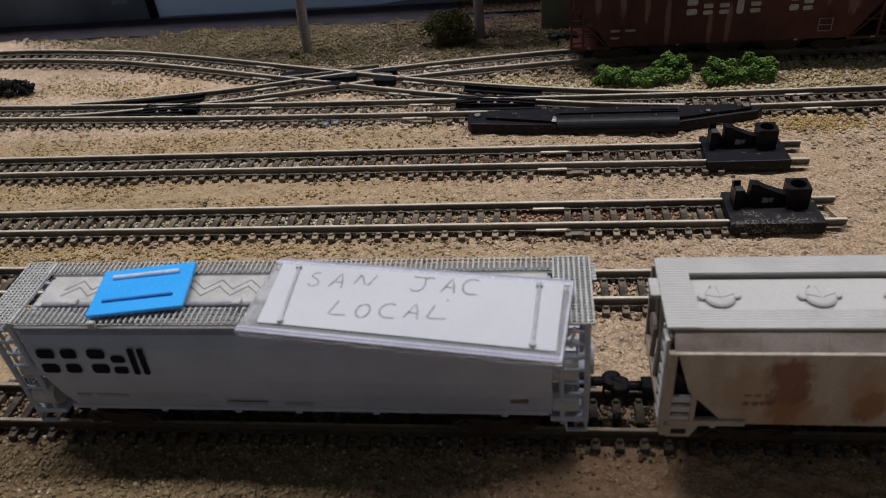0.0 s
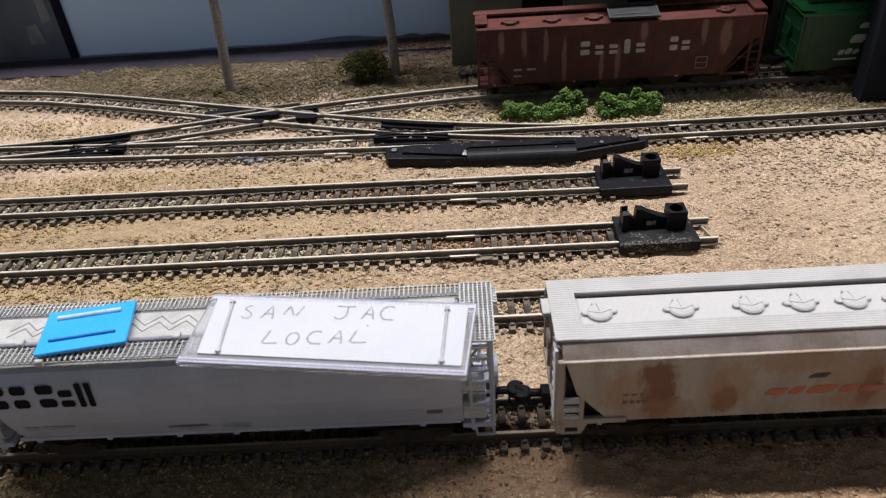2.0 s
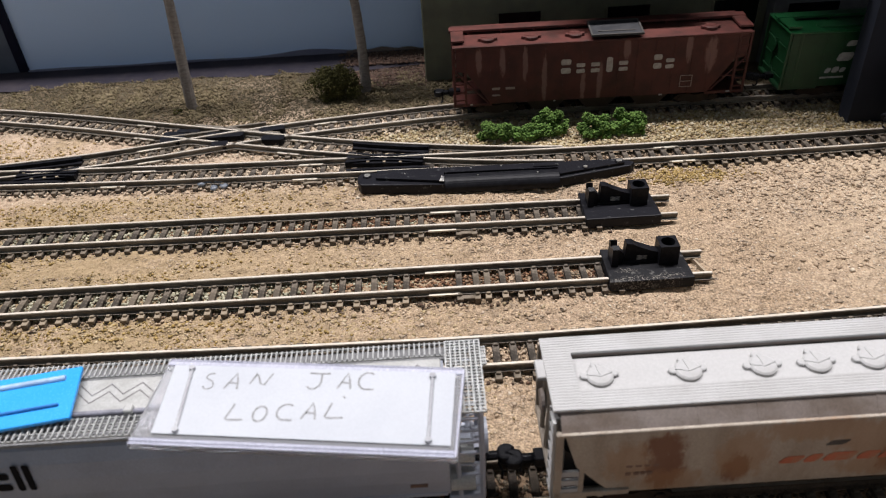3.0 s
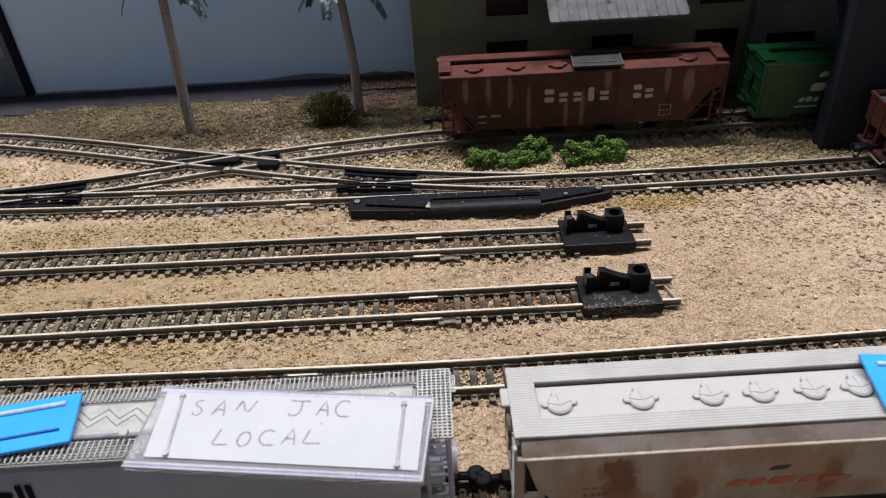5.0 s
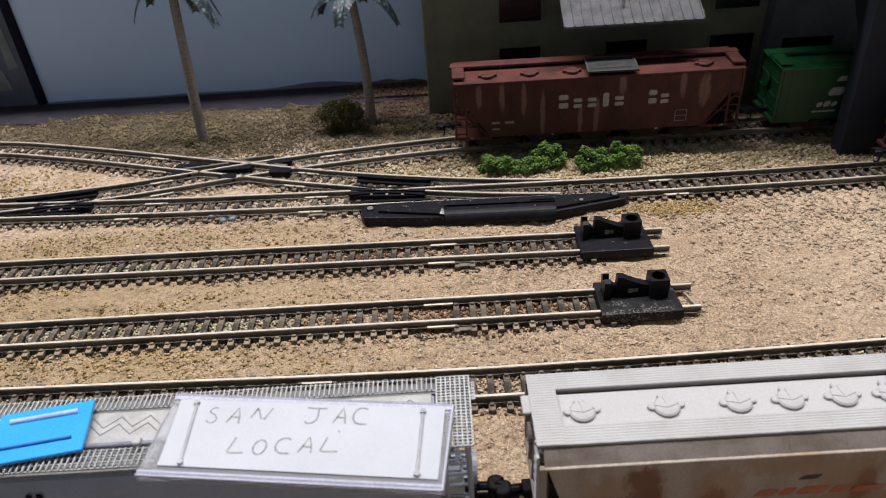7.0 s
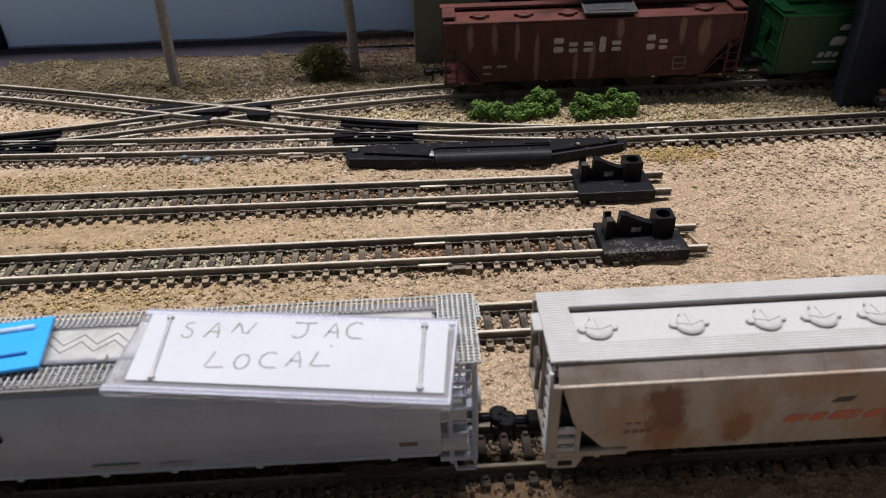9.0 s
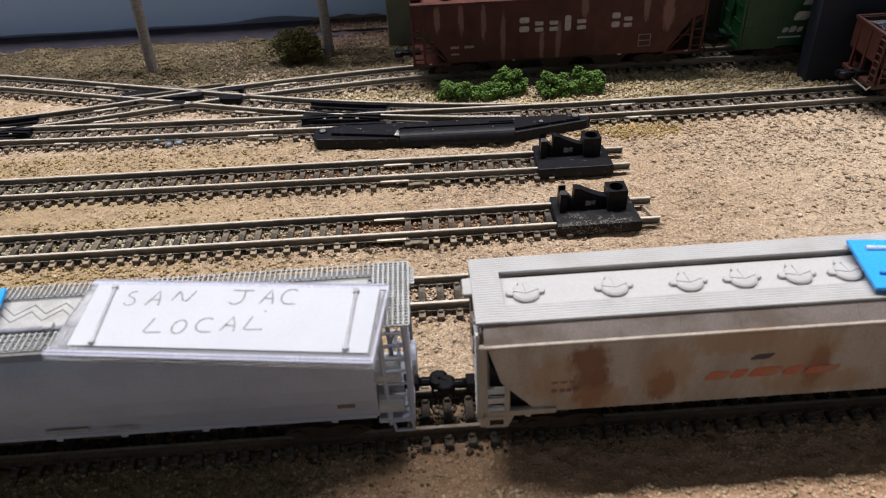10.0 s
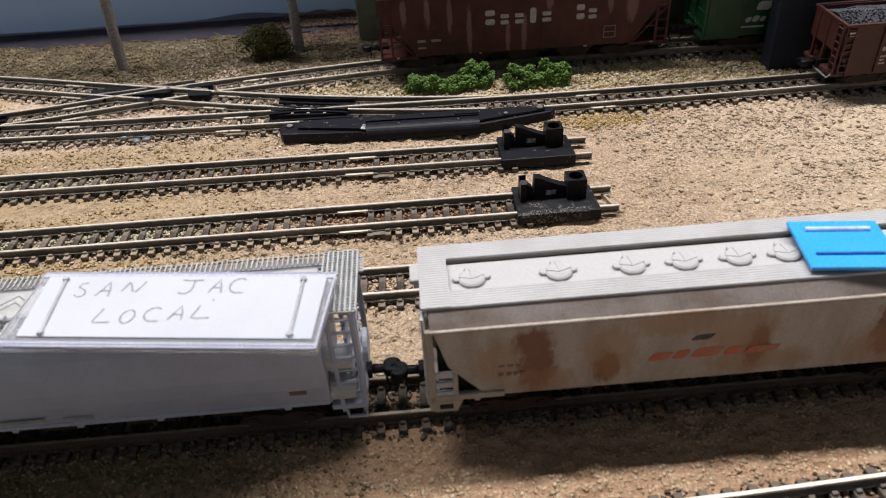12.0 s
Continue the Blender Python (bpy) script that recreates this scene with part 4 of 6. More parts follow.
# ---- track bumpers at the ends of the sidings ----
def track_bumper(x, y, rz, label, base_material):
    t = thing("track_bumper", label, "track bumper", x, y, 0.0, rz, group="track bumpers")
    bm = bmesh.new()
    prism(bm, [(-11.3, -7.2), (11.3, -7.2), (10.7, 5.8), (-11.1, 7.7)], "Z", 0.6, 3.9)
    bmesh.ops.bevel(bm, geom=[e for e in bm.edges], offset=0.4, segments=2, affect="EDGES", profile=0.6)
    part("base", bm, base_material, t)
    # hollow post
    bm = bmesh.new()
    seg = 24
    angles = [2 * math.pi * i / seg for i in range(seg)]

    def square(c):
        return math.copysign(min(2.6, abs(3.7 * c)), c)
    ring_o_t = [bm.verts.new((square(math.cos(a)), square(math.sin(a)), 9.9)) for a in angles]
    ring_o_b = [bm.verts.new((v.co.x, v.co.y, 3.8)) for v in ring_o_t]
    ring_i_t = [bm.verts.new((1.9 * math.cos(a), 1.9 * math.sin(a), 9.9)) for a in angles]
    ring_i_b = [bm.verts.new((v.co.x, v.co.y, 5.0)) for v in ring_i_t]
    for i in range(seg):
        j = (i + 1) % seg
        bm.faces.new((ring_o_b[i], ring_o_b[j], ring_o_t[j], ring_o_t[i]))
        bm.faces.new((ring_o_t[i], ring_o_t[j], ring_i_t[j], ring_i_t[i]))
        bm.faces.new((ring_i_t[i], ring_i_t[j], ring_i_b[j], ring_i_b[i]))
    bm.faces.new(ring_i_b[::-1])
    part("hollow_post", bm, M_BLACK, t, at=mpose(5.7, 1.3, 0))
    # sloped arm with an opening below it, and the forked stop plate
    bm = bmesh.new()
    prism(bm, [(-6.0, 6.6), (3.3, 6.3), (3.3, 7.2), (1.4, 7.7), (-2.6, 9.4), (-3.9, 10.3), (-5.8, 10.6)], "Y", 0.4, 2.8)
    part("sloped_arm", bm, M_BLACK, t)
    bm = bmesh.new()
    box(bm, -6.4, 3.3, 0.2, 3.0, 3.8, 4.5, 0.1)
    part("arm_foot", bm, M_BLACK, t)
    for x0, x1 in ((-6.0, -2.6), (0.4, 3.3)):
        bm = bmesh.new()
        box(bm, x0, x1, 0.5, 2.7, 4.4, 6.8, 0.1)
        part("arm_web", bm, M_BLACK, t)
    bm = bmesh.new()
    box(bm, -2.9, 0.6, 1.0, 1.6, 4.4, 6.2, 0.1)
    part("chip", bm, M_CHIP, t, "pale scratched chip in the opening")
    bm = bmesh.new()
    prism(bm, [(-0.8, 3.8), (3.8, 3.8), (3.8, 9.8), (2.4, 10.6), (2.0, 8.9), (1.0, 8.7), (0.5, 10.2), (-0.8, 9.6)], "X", -9.7, -7.9)
    part("stop_face", bm, M_BLACK, t)
    bm = bmesh.new()
    prism(bm, [(-8.4, 3.8), (-6.3, 3.8), (-6.3, 7.2), (-7.2, 8.2), (-8.4, 8.4)], "Y", 0.6, 2.6)
    part("stop_rib", bm, M_BLACK, t)
    return t


track_bumper(68.4, 150.8, 0.6, "dusty black plastic bumper with hollow post on the nearer siding", M_BUMPER_DUSTY)
track_bumper(67.6, 180.4, 0.2, "black plastic bumper with hollow post on the farther siding", M_BLACK_WORN)


# ---- remote switch machine beside the turnout ----
def switch_machine():
    t = thing("switch_machine", "long black plastic switch machine beside the main track", "switch machine", 32, 203.4, 0.0, -1.2)
    bm = bmesh.new()
    prism(bm, [(-45.6, -1.2), (-44.4, -3.4), (-18, -5.6), (21, -5.0), (44.6, 0.8), (46.4, 3.0), (44.6, 4.4), (-44.6, 4.2), (-45.8, 2.4)], "Z", 0.0, 3.6)
    bmesh.ops.bevel(bm, geom=[e for e in bm.edges], offset=0.4, segments=2, affect="EDGES", profile=0.5)
    part("base", bm, M_BLACK_WORN, t)
    # flat lid behind the rounded motor cover
    bm = bmesh.new()
    prism(bm, [(-39.4, -1.0), (-17.0, -4.6), (-17.0, 0.6), (20.6, 0.4), (20.6, -3.8), (42.6, 1.4), (42.6, 3.9), (-39.4, 3.8)], "Z", 3.4, 4.5)
    part("lid", bm, M_BLACK_WORN, t, "dusty black lid")
    bm = bmesh.new()
    prism(bm, [(-6.6, 1.0)] + [(-2.9 + 3.7 * math.cos(a), 2.2 + 2.9 * math.sin(a)) for a in (math.pi * (1 - i / 14) for i in range(15))] + [(0.8, 1.0)], "X", -16.8, 20.4)
    part("motor_cover", bm, M_BLACK, t)
    # raised black bar drawn for the dark of the open slot
    bm = bmesh.new()
    box(bm, 12.5, 20.6, 0.9, 2.0, 4.4, 5.0, 0.15)
    part("slot_dark_bar", bm, M_BLACK, t)
    bm = bmesh.new()
    prism(bm, [(-18.6, -4.9), (-17.0, -5.2), (-17.0, -2.2), (-17.8, -1.6)], "Z", 4.4, 4.66)
    part("scratch", bm, M_CHIP, t, "pale scraped corner")
    for x, y, r in ((-42.6, 2.0, 1.5), (41.0, 2.3, 1.5), (29.4, -0.6, 1.0)):
        bm = bmesh.new()
        z = 3.6 if x < -40 else 4.5
        cyl(bm, x, y, z + 0.1, r, 0.3, seg=16)
        ring = part("screw_seat", bm, M_BLACK, t)
        bm = bmesh.new()
        cyl(bm, x, y, z + 0.3, r * 0.7, 0.3, seg=12)
        box(bm, x - r * 0.6, x + r * 0.6, y - 0.12, y + 0.12, z + 0.4, z + 0.5)
        part("screw", bm, M_STEEL_DOT, ring, "pale metal screw")
    for x, y, z in ((-6, -3.2, 5.1), (13.5, -3.2, 5.1), (-30, 1.0, 4.5), (-8, 2.6, 4.5), (2, 3.0, 4.5)):
        bm = bmesh.new()
        cyl(bm, x, y, z, 0.26, 0.3, seg=8)
        part("rivet", bm, M_STEEL_DOT, t)


switch_machine()


# ---- rolling stock ----
def truck(parent, x):
    """A two-axle truck under a car, at x along it."""
    f = part("truck_frame", truck_frame_mesh, None, parent, at=mpose(x, 0, 0))
    for s in (-1, 1):
        part("wheelset", wheelset_mesh, None, f, at=mpose(s * 5.6, 0, 0))
    return f


def make_truck_meshes():
    bm = bmesh.new()
    for s in (-1, 1):
        y = s * 6.9
        prism(bm, [(-8.2, 6.2), (-6.6, 7.6), (-3.0, 8.0), (0, 7.2), (3.0, 8.0), (6.6, 7.6), (8.2, 6.2), (6.8, 5.2), (3.4, 5.0), (1.6, 4.4), (-1.6, 4.4), (-3.4, 5.0), (-6.8, 5.2)], "Y", y - 0.6, y + 0.6)
        for a in (-5.6, 5.6):
            cyl(bm, a, y + s * 0.7, 6.2, 1.1, 0.7, "Y", 10)
    box(bm, -1.6, 1.6, -6.5, 6.5, 6.2, 8.6, 0.2)
    frame_me = to_mesh("truck_frame", bm, M_UNDER)
    bm = bmesh.new()
    cyl(bm, 0, 0, 6.1, 0.5, 13, "Y", 8)
    for s in (-1, 1):
        cyl(bm, 0, s * 4.6, 6.1, 2.65, 1.1, "Y", 20)
        cyl(bm, 0, s * 3.9, 6.1, 3.0, 0.4, "Y", 20)
    return frame_me, to_mesh("wheelset", bm, M_BLACK)


truck_frame_mesh, wheelset_mesh = make_truck_meshes()


def coupler(parent, x, way, z=10.2):
    """A knuckle coupler on a draft box, facing along x."""
    bm = bmesh.new()
    box(bm, -2.2, 2.0, -1.5, 1.5, -1.2, 1.2, 0.2)
    c = part("draft_box", bm, M_BLACK, parent, at=mpose(x, 0, z, 0, 0, 0 if way > 0 else 180))
    bm = bmesh.new()
    box(bm, 1.8, 4.9, -0.8, 0.8, -0.8, 0.8, 0.3)
    prism(bm, [(4.1, -1.0), (4.8, -1.6), (5.9, -1.9), (7.0, -1.6), (7.7, -1.0), (7.9, -0.5), (6.5, -0.4), (6.3, 0.5), (7.5, 0.8), (7.7, 1.4), (6.9, 2.0), (5.7, 2.2), (4.7, 1.8), (4.1, 1.0)], "Z", -1.1, 1.1)
    bmesh.ops.bevel(bm, geom=[e for e in bm.edges], offset=0.55, segments=2, affect="EDGES", profile=0.5)
    part("knuckle", bm, M_BLACK, c)
    bm = bmesh.new()
    tube(bm, [(4.6, 0.4, -1.4), (4.6, 0.4, -3.4), (5.2, -0.6, -4.3), (4.9, -2.2, -4.4)], 0.28, 6)
    part("trip_pin", bm, M_BLACK, c)
    return c


def ladder(parent, x0, x1, y, z0, z1, rungs, m, bar=0.45, name="ladder", thick=0.22):
    """Two stiles and rungs in the plane y, as one part with its rungs."""
    bm = bmesh.new()
    for x in (x0, x1):
        box(bm, x - bar / 2, x + bar / 2, y - bar / 2, y + bar / 2, z0, z1)
    lad = part(name, bm, m, parent)
    for i in range(rungs):
        z = z0 + (z1 - z0) * (i + 0.6) / rungs
        bm = bmesh.new()
        box(bm, x0, x1, y - 0.3, y + 0.3, z - thick, z + thick, 0.05)
        part("rung", bm, m, lad)
    return lad


def end_ladder(parent, x, y0, y1, z0, z1, rungs, m, bar=0.45):
    bm = bmesh.new()
    for y in (y0, y1):
        box(bm, x - bar / 2, x + bar / 2, y - bar / 2, y + bar / 2, z0, z1)
    lad = part("end_ladder", bm, m, parent)
    for i in range(rungs):
        z = z0 + (z1 - z0) * (i + 0.6) / rungs
        bm = bmesh.new()
        box(bm, x - 0.3, x + 0.3, y0, y1, z - 0.22, z + 0.22, 0.05)
        part("rung", bm, m, lad)


def grating(parent, x0, x1, y0, y1, z, step, m, long_bars=3, name="running_board", wide=0.42):
    """An open grating: long bars with crossbars on them, in a frame."""
    bm = bmesh.new()
    for i in range(long_bars):
        y = y0 + (y1 - y0) * i / (long_bars - 1)
        box(bm, x0, x1, y - 0.08, y + 0.08, z - 0.7, z - 0.3)
    n = max(2, int((x1 - x0) / step))
    for i in range(n + 1):
        x = x0 + (x1 - x0) * i / n
        box(bm, x - wide / 2, x + wide / 2, y0, y1, z - 0.35, z + 0.05)
    return part(name, bm, m, parent, "open grey grating")


def block_lettering(parent, letters, x, z, y, m, h, name="lettering_block", slant=0.0, hollow=True, lean=0.0):
    """Lettering as plain rounded blocks: rows of width, height share, gap after; wide ones are two bars, one above the other; on the side that faces -y."""
    for w, share, gap in letters:
        bm = bmesh.new()
        hh = h * share
        split = hollow and w > h * 0.4
        wide = w * 0.88 if split else w
        for v0, v1 in ((0.04 * hh, 0.4 * hh), (0.6 * hh, 0.96 * hh)) if split else ((0.0, hh),):
            r = min(wide, v1 - v0) * 0.22
            outline = [(r, v0), (wide - r, v0), (wide, v0 + r), (wide, v1 - r), (wide - r, v1), (r, v1), (0, v1 - r), (0, v0 + r)]
            prism(bm, [(u + slant * v / hh, v) for u, v in outline], "Y", -0.02, 0.02)
        part(name, bm, m, parent, at=mpose(x, y, z, lean))
        x += w + gap


def print_bars(parent, rows, y, m):
    """Writing too small to read, as plain bars: rows of x, z, width, height."""
    for x, z, w, h in rows:
        bm = bmesh.new()
        box(bm, 0, w, -0.05, 0.05, 0, h)
        part("printed_bar", bm, m, parent, at=mpose(x, y, z))


def grey_hopper():
    """Cylindrical grain hopper; its own x runs from 0 at the left end to 110 at the right end, y from the middle."""
    t = thing("grain_hopper_car", "light grey cylindrical grain hopper car with black lettering", "train car", -91.2, 84.6, 0.0, 0.3)
    half = [(0, 32.0), (5.5, 32.0), (7.2, 31.6), (8.6, 30.4), (9.7, 27.8), (10.3, 24.5), (10.4, 20.5), (10.0, 16.8), (9.4, 14.0), (8.8, 11.6), (8.6, 11.0)]
    ring = [(-a, b) for a, b in half[:0:-1]] + half
    ring = ring[::-1]
    bm = bmesh.new()

    def section(x, slope):
        return [(x + slope * (32 - b) / 22.0, a, b) for a, b in ring]
    loft(bm, [section(7.0, 5.0), section(7.2, 5.0), section(30, 0), section(80, 0), section(103.2, 0), section(103.5, 0)])
    part("body", bm, M_GREY_CAR, t)
    # side sill strip and its small brackets
    for s in (-1, 1):
        bm = bmesh.new()
        box(bm, 10, 103, s * 8.75 - 0.3, s * 8.75 + 0.3, 10.9, 11.9, 0.1)
        part("side_sill", bm, M_GREY_CAR, t)
        for x in (14, 29, 44, 56, 71, 95):
            bm = bmesh.new()
            box(bm, x - 0.6, x + 0.6, s * 8.7 - 0.3, s * 8.7 + 0.3, 10.2, 11.0, 0.1)
            part("sill_bracket", bm, M_GREY_CAR, t)
    # roof: flat middle with pressed chevrons, hatch coaming, running boards
    bm = bmesh.new()
    box(bm, 8, 103, -3.2, 5.2, 31.9, 32.7, 0.15)
    part("roof_panel", bm, M_GREY_ROOF, t)
    for k in range(16):
        x = 12 + k * 5.6
        bm = bmesh.new()
        for a, b in (((x, -0.6), (x + 2.8, 2.0)), ((x + 2.8, 2.0), (x + 5.6, -0.6)), ((x, 1.2), (x + 2.8, 3.8)), ((x + 2.8, 3.8), (x + 5.6, 1.2))):
            tube(bm, [(a[0], a[1], 32.72), (b[0], b[1], 32.72)], 0.16, 4)
        part("roof_chevron", bm, M_FAINT, t)
    bm = bmesh.new()
    box(bm, 10, 101, -3.9, -2.9, 32.0, 33.5, 0.2)
    part("hatch_hinge_bar", bm, mat_hinge, t, "lilac-grey hinge bar")
    for x in (16, 47.5, 78):
        bm = bmesh.new()
        box(bm, x, x + 1.5, -4.3, -2.6, 33.0, 34.2, 0.2)
        part("hinge_clip", bm, M_GREY_ROOF, t)
    grating(t, 6.5, 104, -8.6, -4.5, 33.4, 1.1, M_GRATE, 4, wide=0.22)
    grating(t, 6.5, 104, 5.6, 8.8, 33.4, 0.95, M_GRATE, 2, wide=0.24)
    # added plates stop light through the gratings; their grey holds the gaps' shade
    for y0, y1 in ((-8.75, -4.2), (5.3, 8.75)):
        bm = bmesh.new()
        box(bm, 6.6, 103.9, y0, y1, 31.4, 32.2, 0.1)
        part("added_board_tray", bm, M_TRAY, t)
    for x0, x1 in ((1.0, 6.8), (104.0, 110.4)):
        bm = bmesh.new()
        for i in range(8):
            x = x0 + (x1 - x0) * i / 7
            box(bm, x - 0.14, x + 0.14, -8.6, 8.8, 32.9, 33.5)
        for i in range(24):
            y = -8.6 + 17.4 * i / 23
            box(bm, x0, x1, y - 0.12, y + 0.12, 33.0, 33.4)
        part("end_platform", bm, M_GRATE, t, "open grey grating platform")
    # a small step grating at the far corner of the right end
    bm = bmesh.new()
    for i in range(3):
        box(bm, 110.4 + i * 0.4, 110.65 + i * 0.4, 3.0, 7.6, 32.3, 32.7)
    for i in range(6):
        box(bm, 110.4, 111.45, 3.0 + i * 0.87, 3.25 + i * 0.87, 32.4, 32.8)
    part("corner_step", bm, M_GRATE, t)
    bm = bmesh.new()
    box(bm, 52, 53.5, -9.3, -8.4, 32.4, 34.2, 0.2)
    part("board_bracket", bm, M_GREY_ROOF, t)
    bm = bmesh.new()
    box(bm, 22, 23.5, -9.3, -8.4, 32.4, 34.0, 0.2)
    part("board_bracket", bm, M_GREY_ROOF, t)
    # ends: posts, ladders, air tanks, sills
    for s, base in ((1, 110.0), (-1, 1.0)):
        def X(d):
            return base - s * d
        for y in (-8.3, 8.3):
            bm = bmesh.new()
            tube(bm, [(X(0.5), y, 9.2), (X(0.4), y, 20), (X(0.6), y, 33.0)], 0.6, 6)
            part("corner_post", bm, M_GREY_CAR, t)
            bm = bmesh.new()
            tube(bm, [(X(4.6), y, 9.2), (X(4.9), y, 20), (X(5.0), y, 33.0)], 0.5, 6)
            part("corner_post", bm, M_GREY_CAR, t)
        a, b = sorted((X(0.6), X(4.7)))
        ladder(t, a, b, -8.4, 8.2, 32.6, 8, M_GREY_CAR, 0.55)
        ladder(t, a, b, 8.4, 8.2, 32.6, 8, M_GREY_CAR, 0.55)
        end_ladder(t, X(0.2), -6.5, -2.8, 10.0, 33.0, 8, M_GREY_CAR)
        bm = bmesh.new()
        box(bm, min(X(0), X(6.8)), max(X(0), X(6.8)), -8.8, 8.8, 8.9, 10.2, 0.2)
        part("end_sill", bm, M_GREY_CAR, t)
        bm = bmesh.new()
        cyl(bm, X(4.1), -6.7, 13.6, 2.7, 4.6, "X", 18)
        part("air_tank", bm, M_GREY_ROOF, t)
        bm = bmesh.new()
        cyl(bm, X(4.2), -6.6, 20.6, 2.2, 4.6, "X", 16)
        part("brake_cylinder", bm, M_GREY_ROOF, t)
        bm = bmesh.new()
        cyl(bm, X(-0.5), -1.6, 18.6, 3.3, 0.9, "X", 20)
        cyl(bm, X(0.6), -1.6, 18.6, 0.6, 2.6, "X", 8)
        part("brake_wheel", bm, M_GREY_CAR, t)
        bm = bmesh.new()
        tube(bm, [(X(3), -3.0, 22), (X(2.4), -1.0, 25), (X(4.0), 1.4, 20), (X(2.4), 2.0, 18)], 0.35, 6)
        tube(bm, [(X(2), -7.6, 24), (X(2), -2.8, 24)], 0.35, 6)
        tube(bm, [(X(2), -7.6, 17), (X(2), -2.8, 17)], 0.35, 6)
        part("brake_rigging", bm, M_GREY_CAR, t)
        bm = bmesh.new()
        tube(bm, [(X(0.4), -8.5, 9), (X(0.4), -8.7, 6.8), (X(3.8), -8.7, 6.8), (X(4.2), -8.5, 9)], 0.4, 5)
        part("stirrup_step", bm, M_GREY_CAR, t)
        coupler(t, X(1.2), s)
        truck(t, X(17))
    # added block that fills the space below the car with dark, as shade
    bm = bmesh.new()
    prism(bm, [(12, 10.6), (99, 10.6), (96, 6.8), (15, 6.8)], "Y", -4.8, 4.8)
    part("underside_shade_block", bm, M_UNDER, t)
    for x in (33, 50, 67, 84):
        bm = bmesh.new()
        prism(bm, [(x - 7.5, 10), (x + 7.5, 10), (x + 4, 5.8), (x - 4, 5.8)], "Y", -5.2, 5.2)
        part("discharge_bay", bm, M_UNDER, t)
    bm = bmesh.new()
    box(bm, 6, 104, -1.8, 1.8, 8.4, 10.4, 0.2)
    part("centre_sill", bm, M_UNDER, t)
    # lettering as blocks, prints as bars
    block_lettering(t, [(4.0, 1.0, 0.8), (3.5, 1.0, 1.7), (3.9, 1.0, 0.4), (3.1, 0.75, 0.6), (1.2, 1.0, 0.7), (1.2, 1.0, 0)], 9.9, 22.4, -10.62, M_LETTER, 6.0, lean=-6.5)
    print_bars(t, [(11, 20.8, 7.5, 0.7), (13.5, 15.6, 2.8, 0.7), (17.5, 15.6, 6.5, 0.7), (43, 13.6, 8, 0.9), (54.5, 13.6, 5.5, 0.5)], -10.0, M_FAINT)
    print_bars(t, [(96.2, 15.2, 3.2, 0.9)], -9.95, M_BROWN_PRINT)
    return t


mat_dark_bar = mat("dark_grey_bar", (0.075, 0.07, 0.066), rough=0.6, spec=0.2)
mat_hinge = mat("lilac_grey_bar", (0.2, 0.2, 0.24), rough=0.5)
mat_plate = mat("dark_grey_plate", (0.03, 0.031, 0.034), (0.045, 0.045, 0.048), rough=0.6, spec=0.15)
grey_hopper()


def roof_hatch(parent, x, y, z, m, h=1.1):
    """A thick round hatch cover with three lugs on its rim and pressed ridges on its lid."""
    bm = bmesh.new()
    cyl(bm, 0, 0, h * 0.5, 2.45, h, seg=24)
    cyl(bm, 0, 0, h + 0.12, 2.45, 0.24, seg=24, r2=2.1)
    o = part("hatch", bm, m, parent, at=mpose(x, y, z))
    for a, r, out in ((97, 0.95, 2.6), (176, 0.85, 2.7), (10, 0.85, 2.7)):
        bm = bmesh.new()
        cx, cy = out * math.cos(radians(a)), out * math.sin(radians(a))
        cyl(bm, cx, cy, h * 0.5, r, h, seg=8)
        cyl(bm, cx, cy, h + 0.06, r, 0.12, seg=8, r2=r * 0.8)
        part("hatch_lug", bm, m, o)
    bm = bmesh.new()
    for a in (97, 176, 10):
        tube(bm, [(0.1, -0.5, h + 0.22), (2.3 * math.cos(radians(a)), 2.3 * math.sin(radians(a)), h + 0.26)], 0.15, 5)
    part("lid_ridge", bm, m, o)


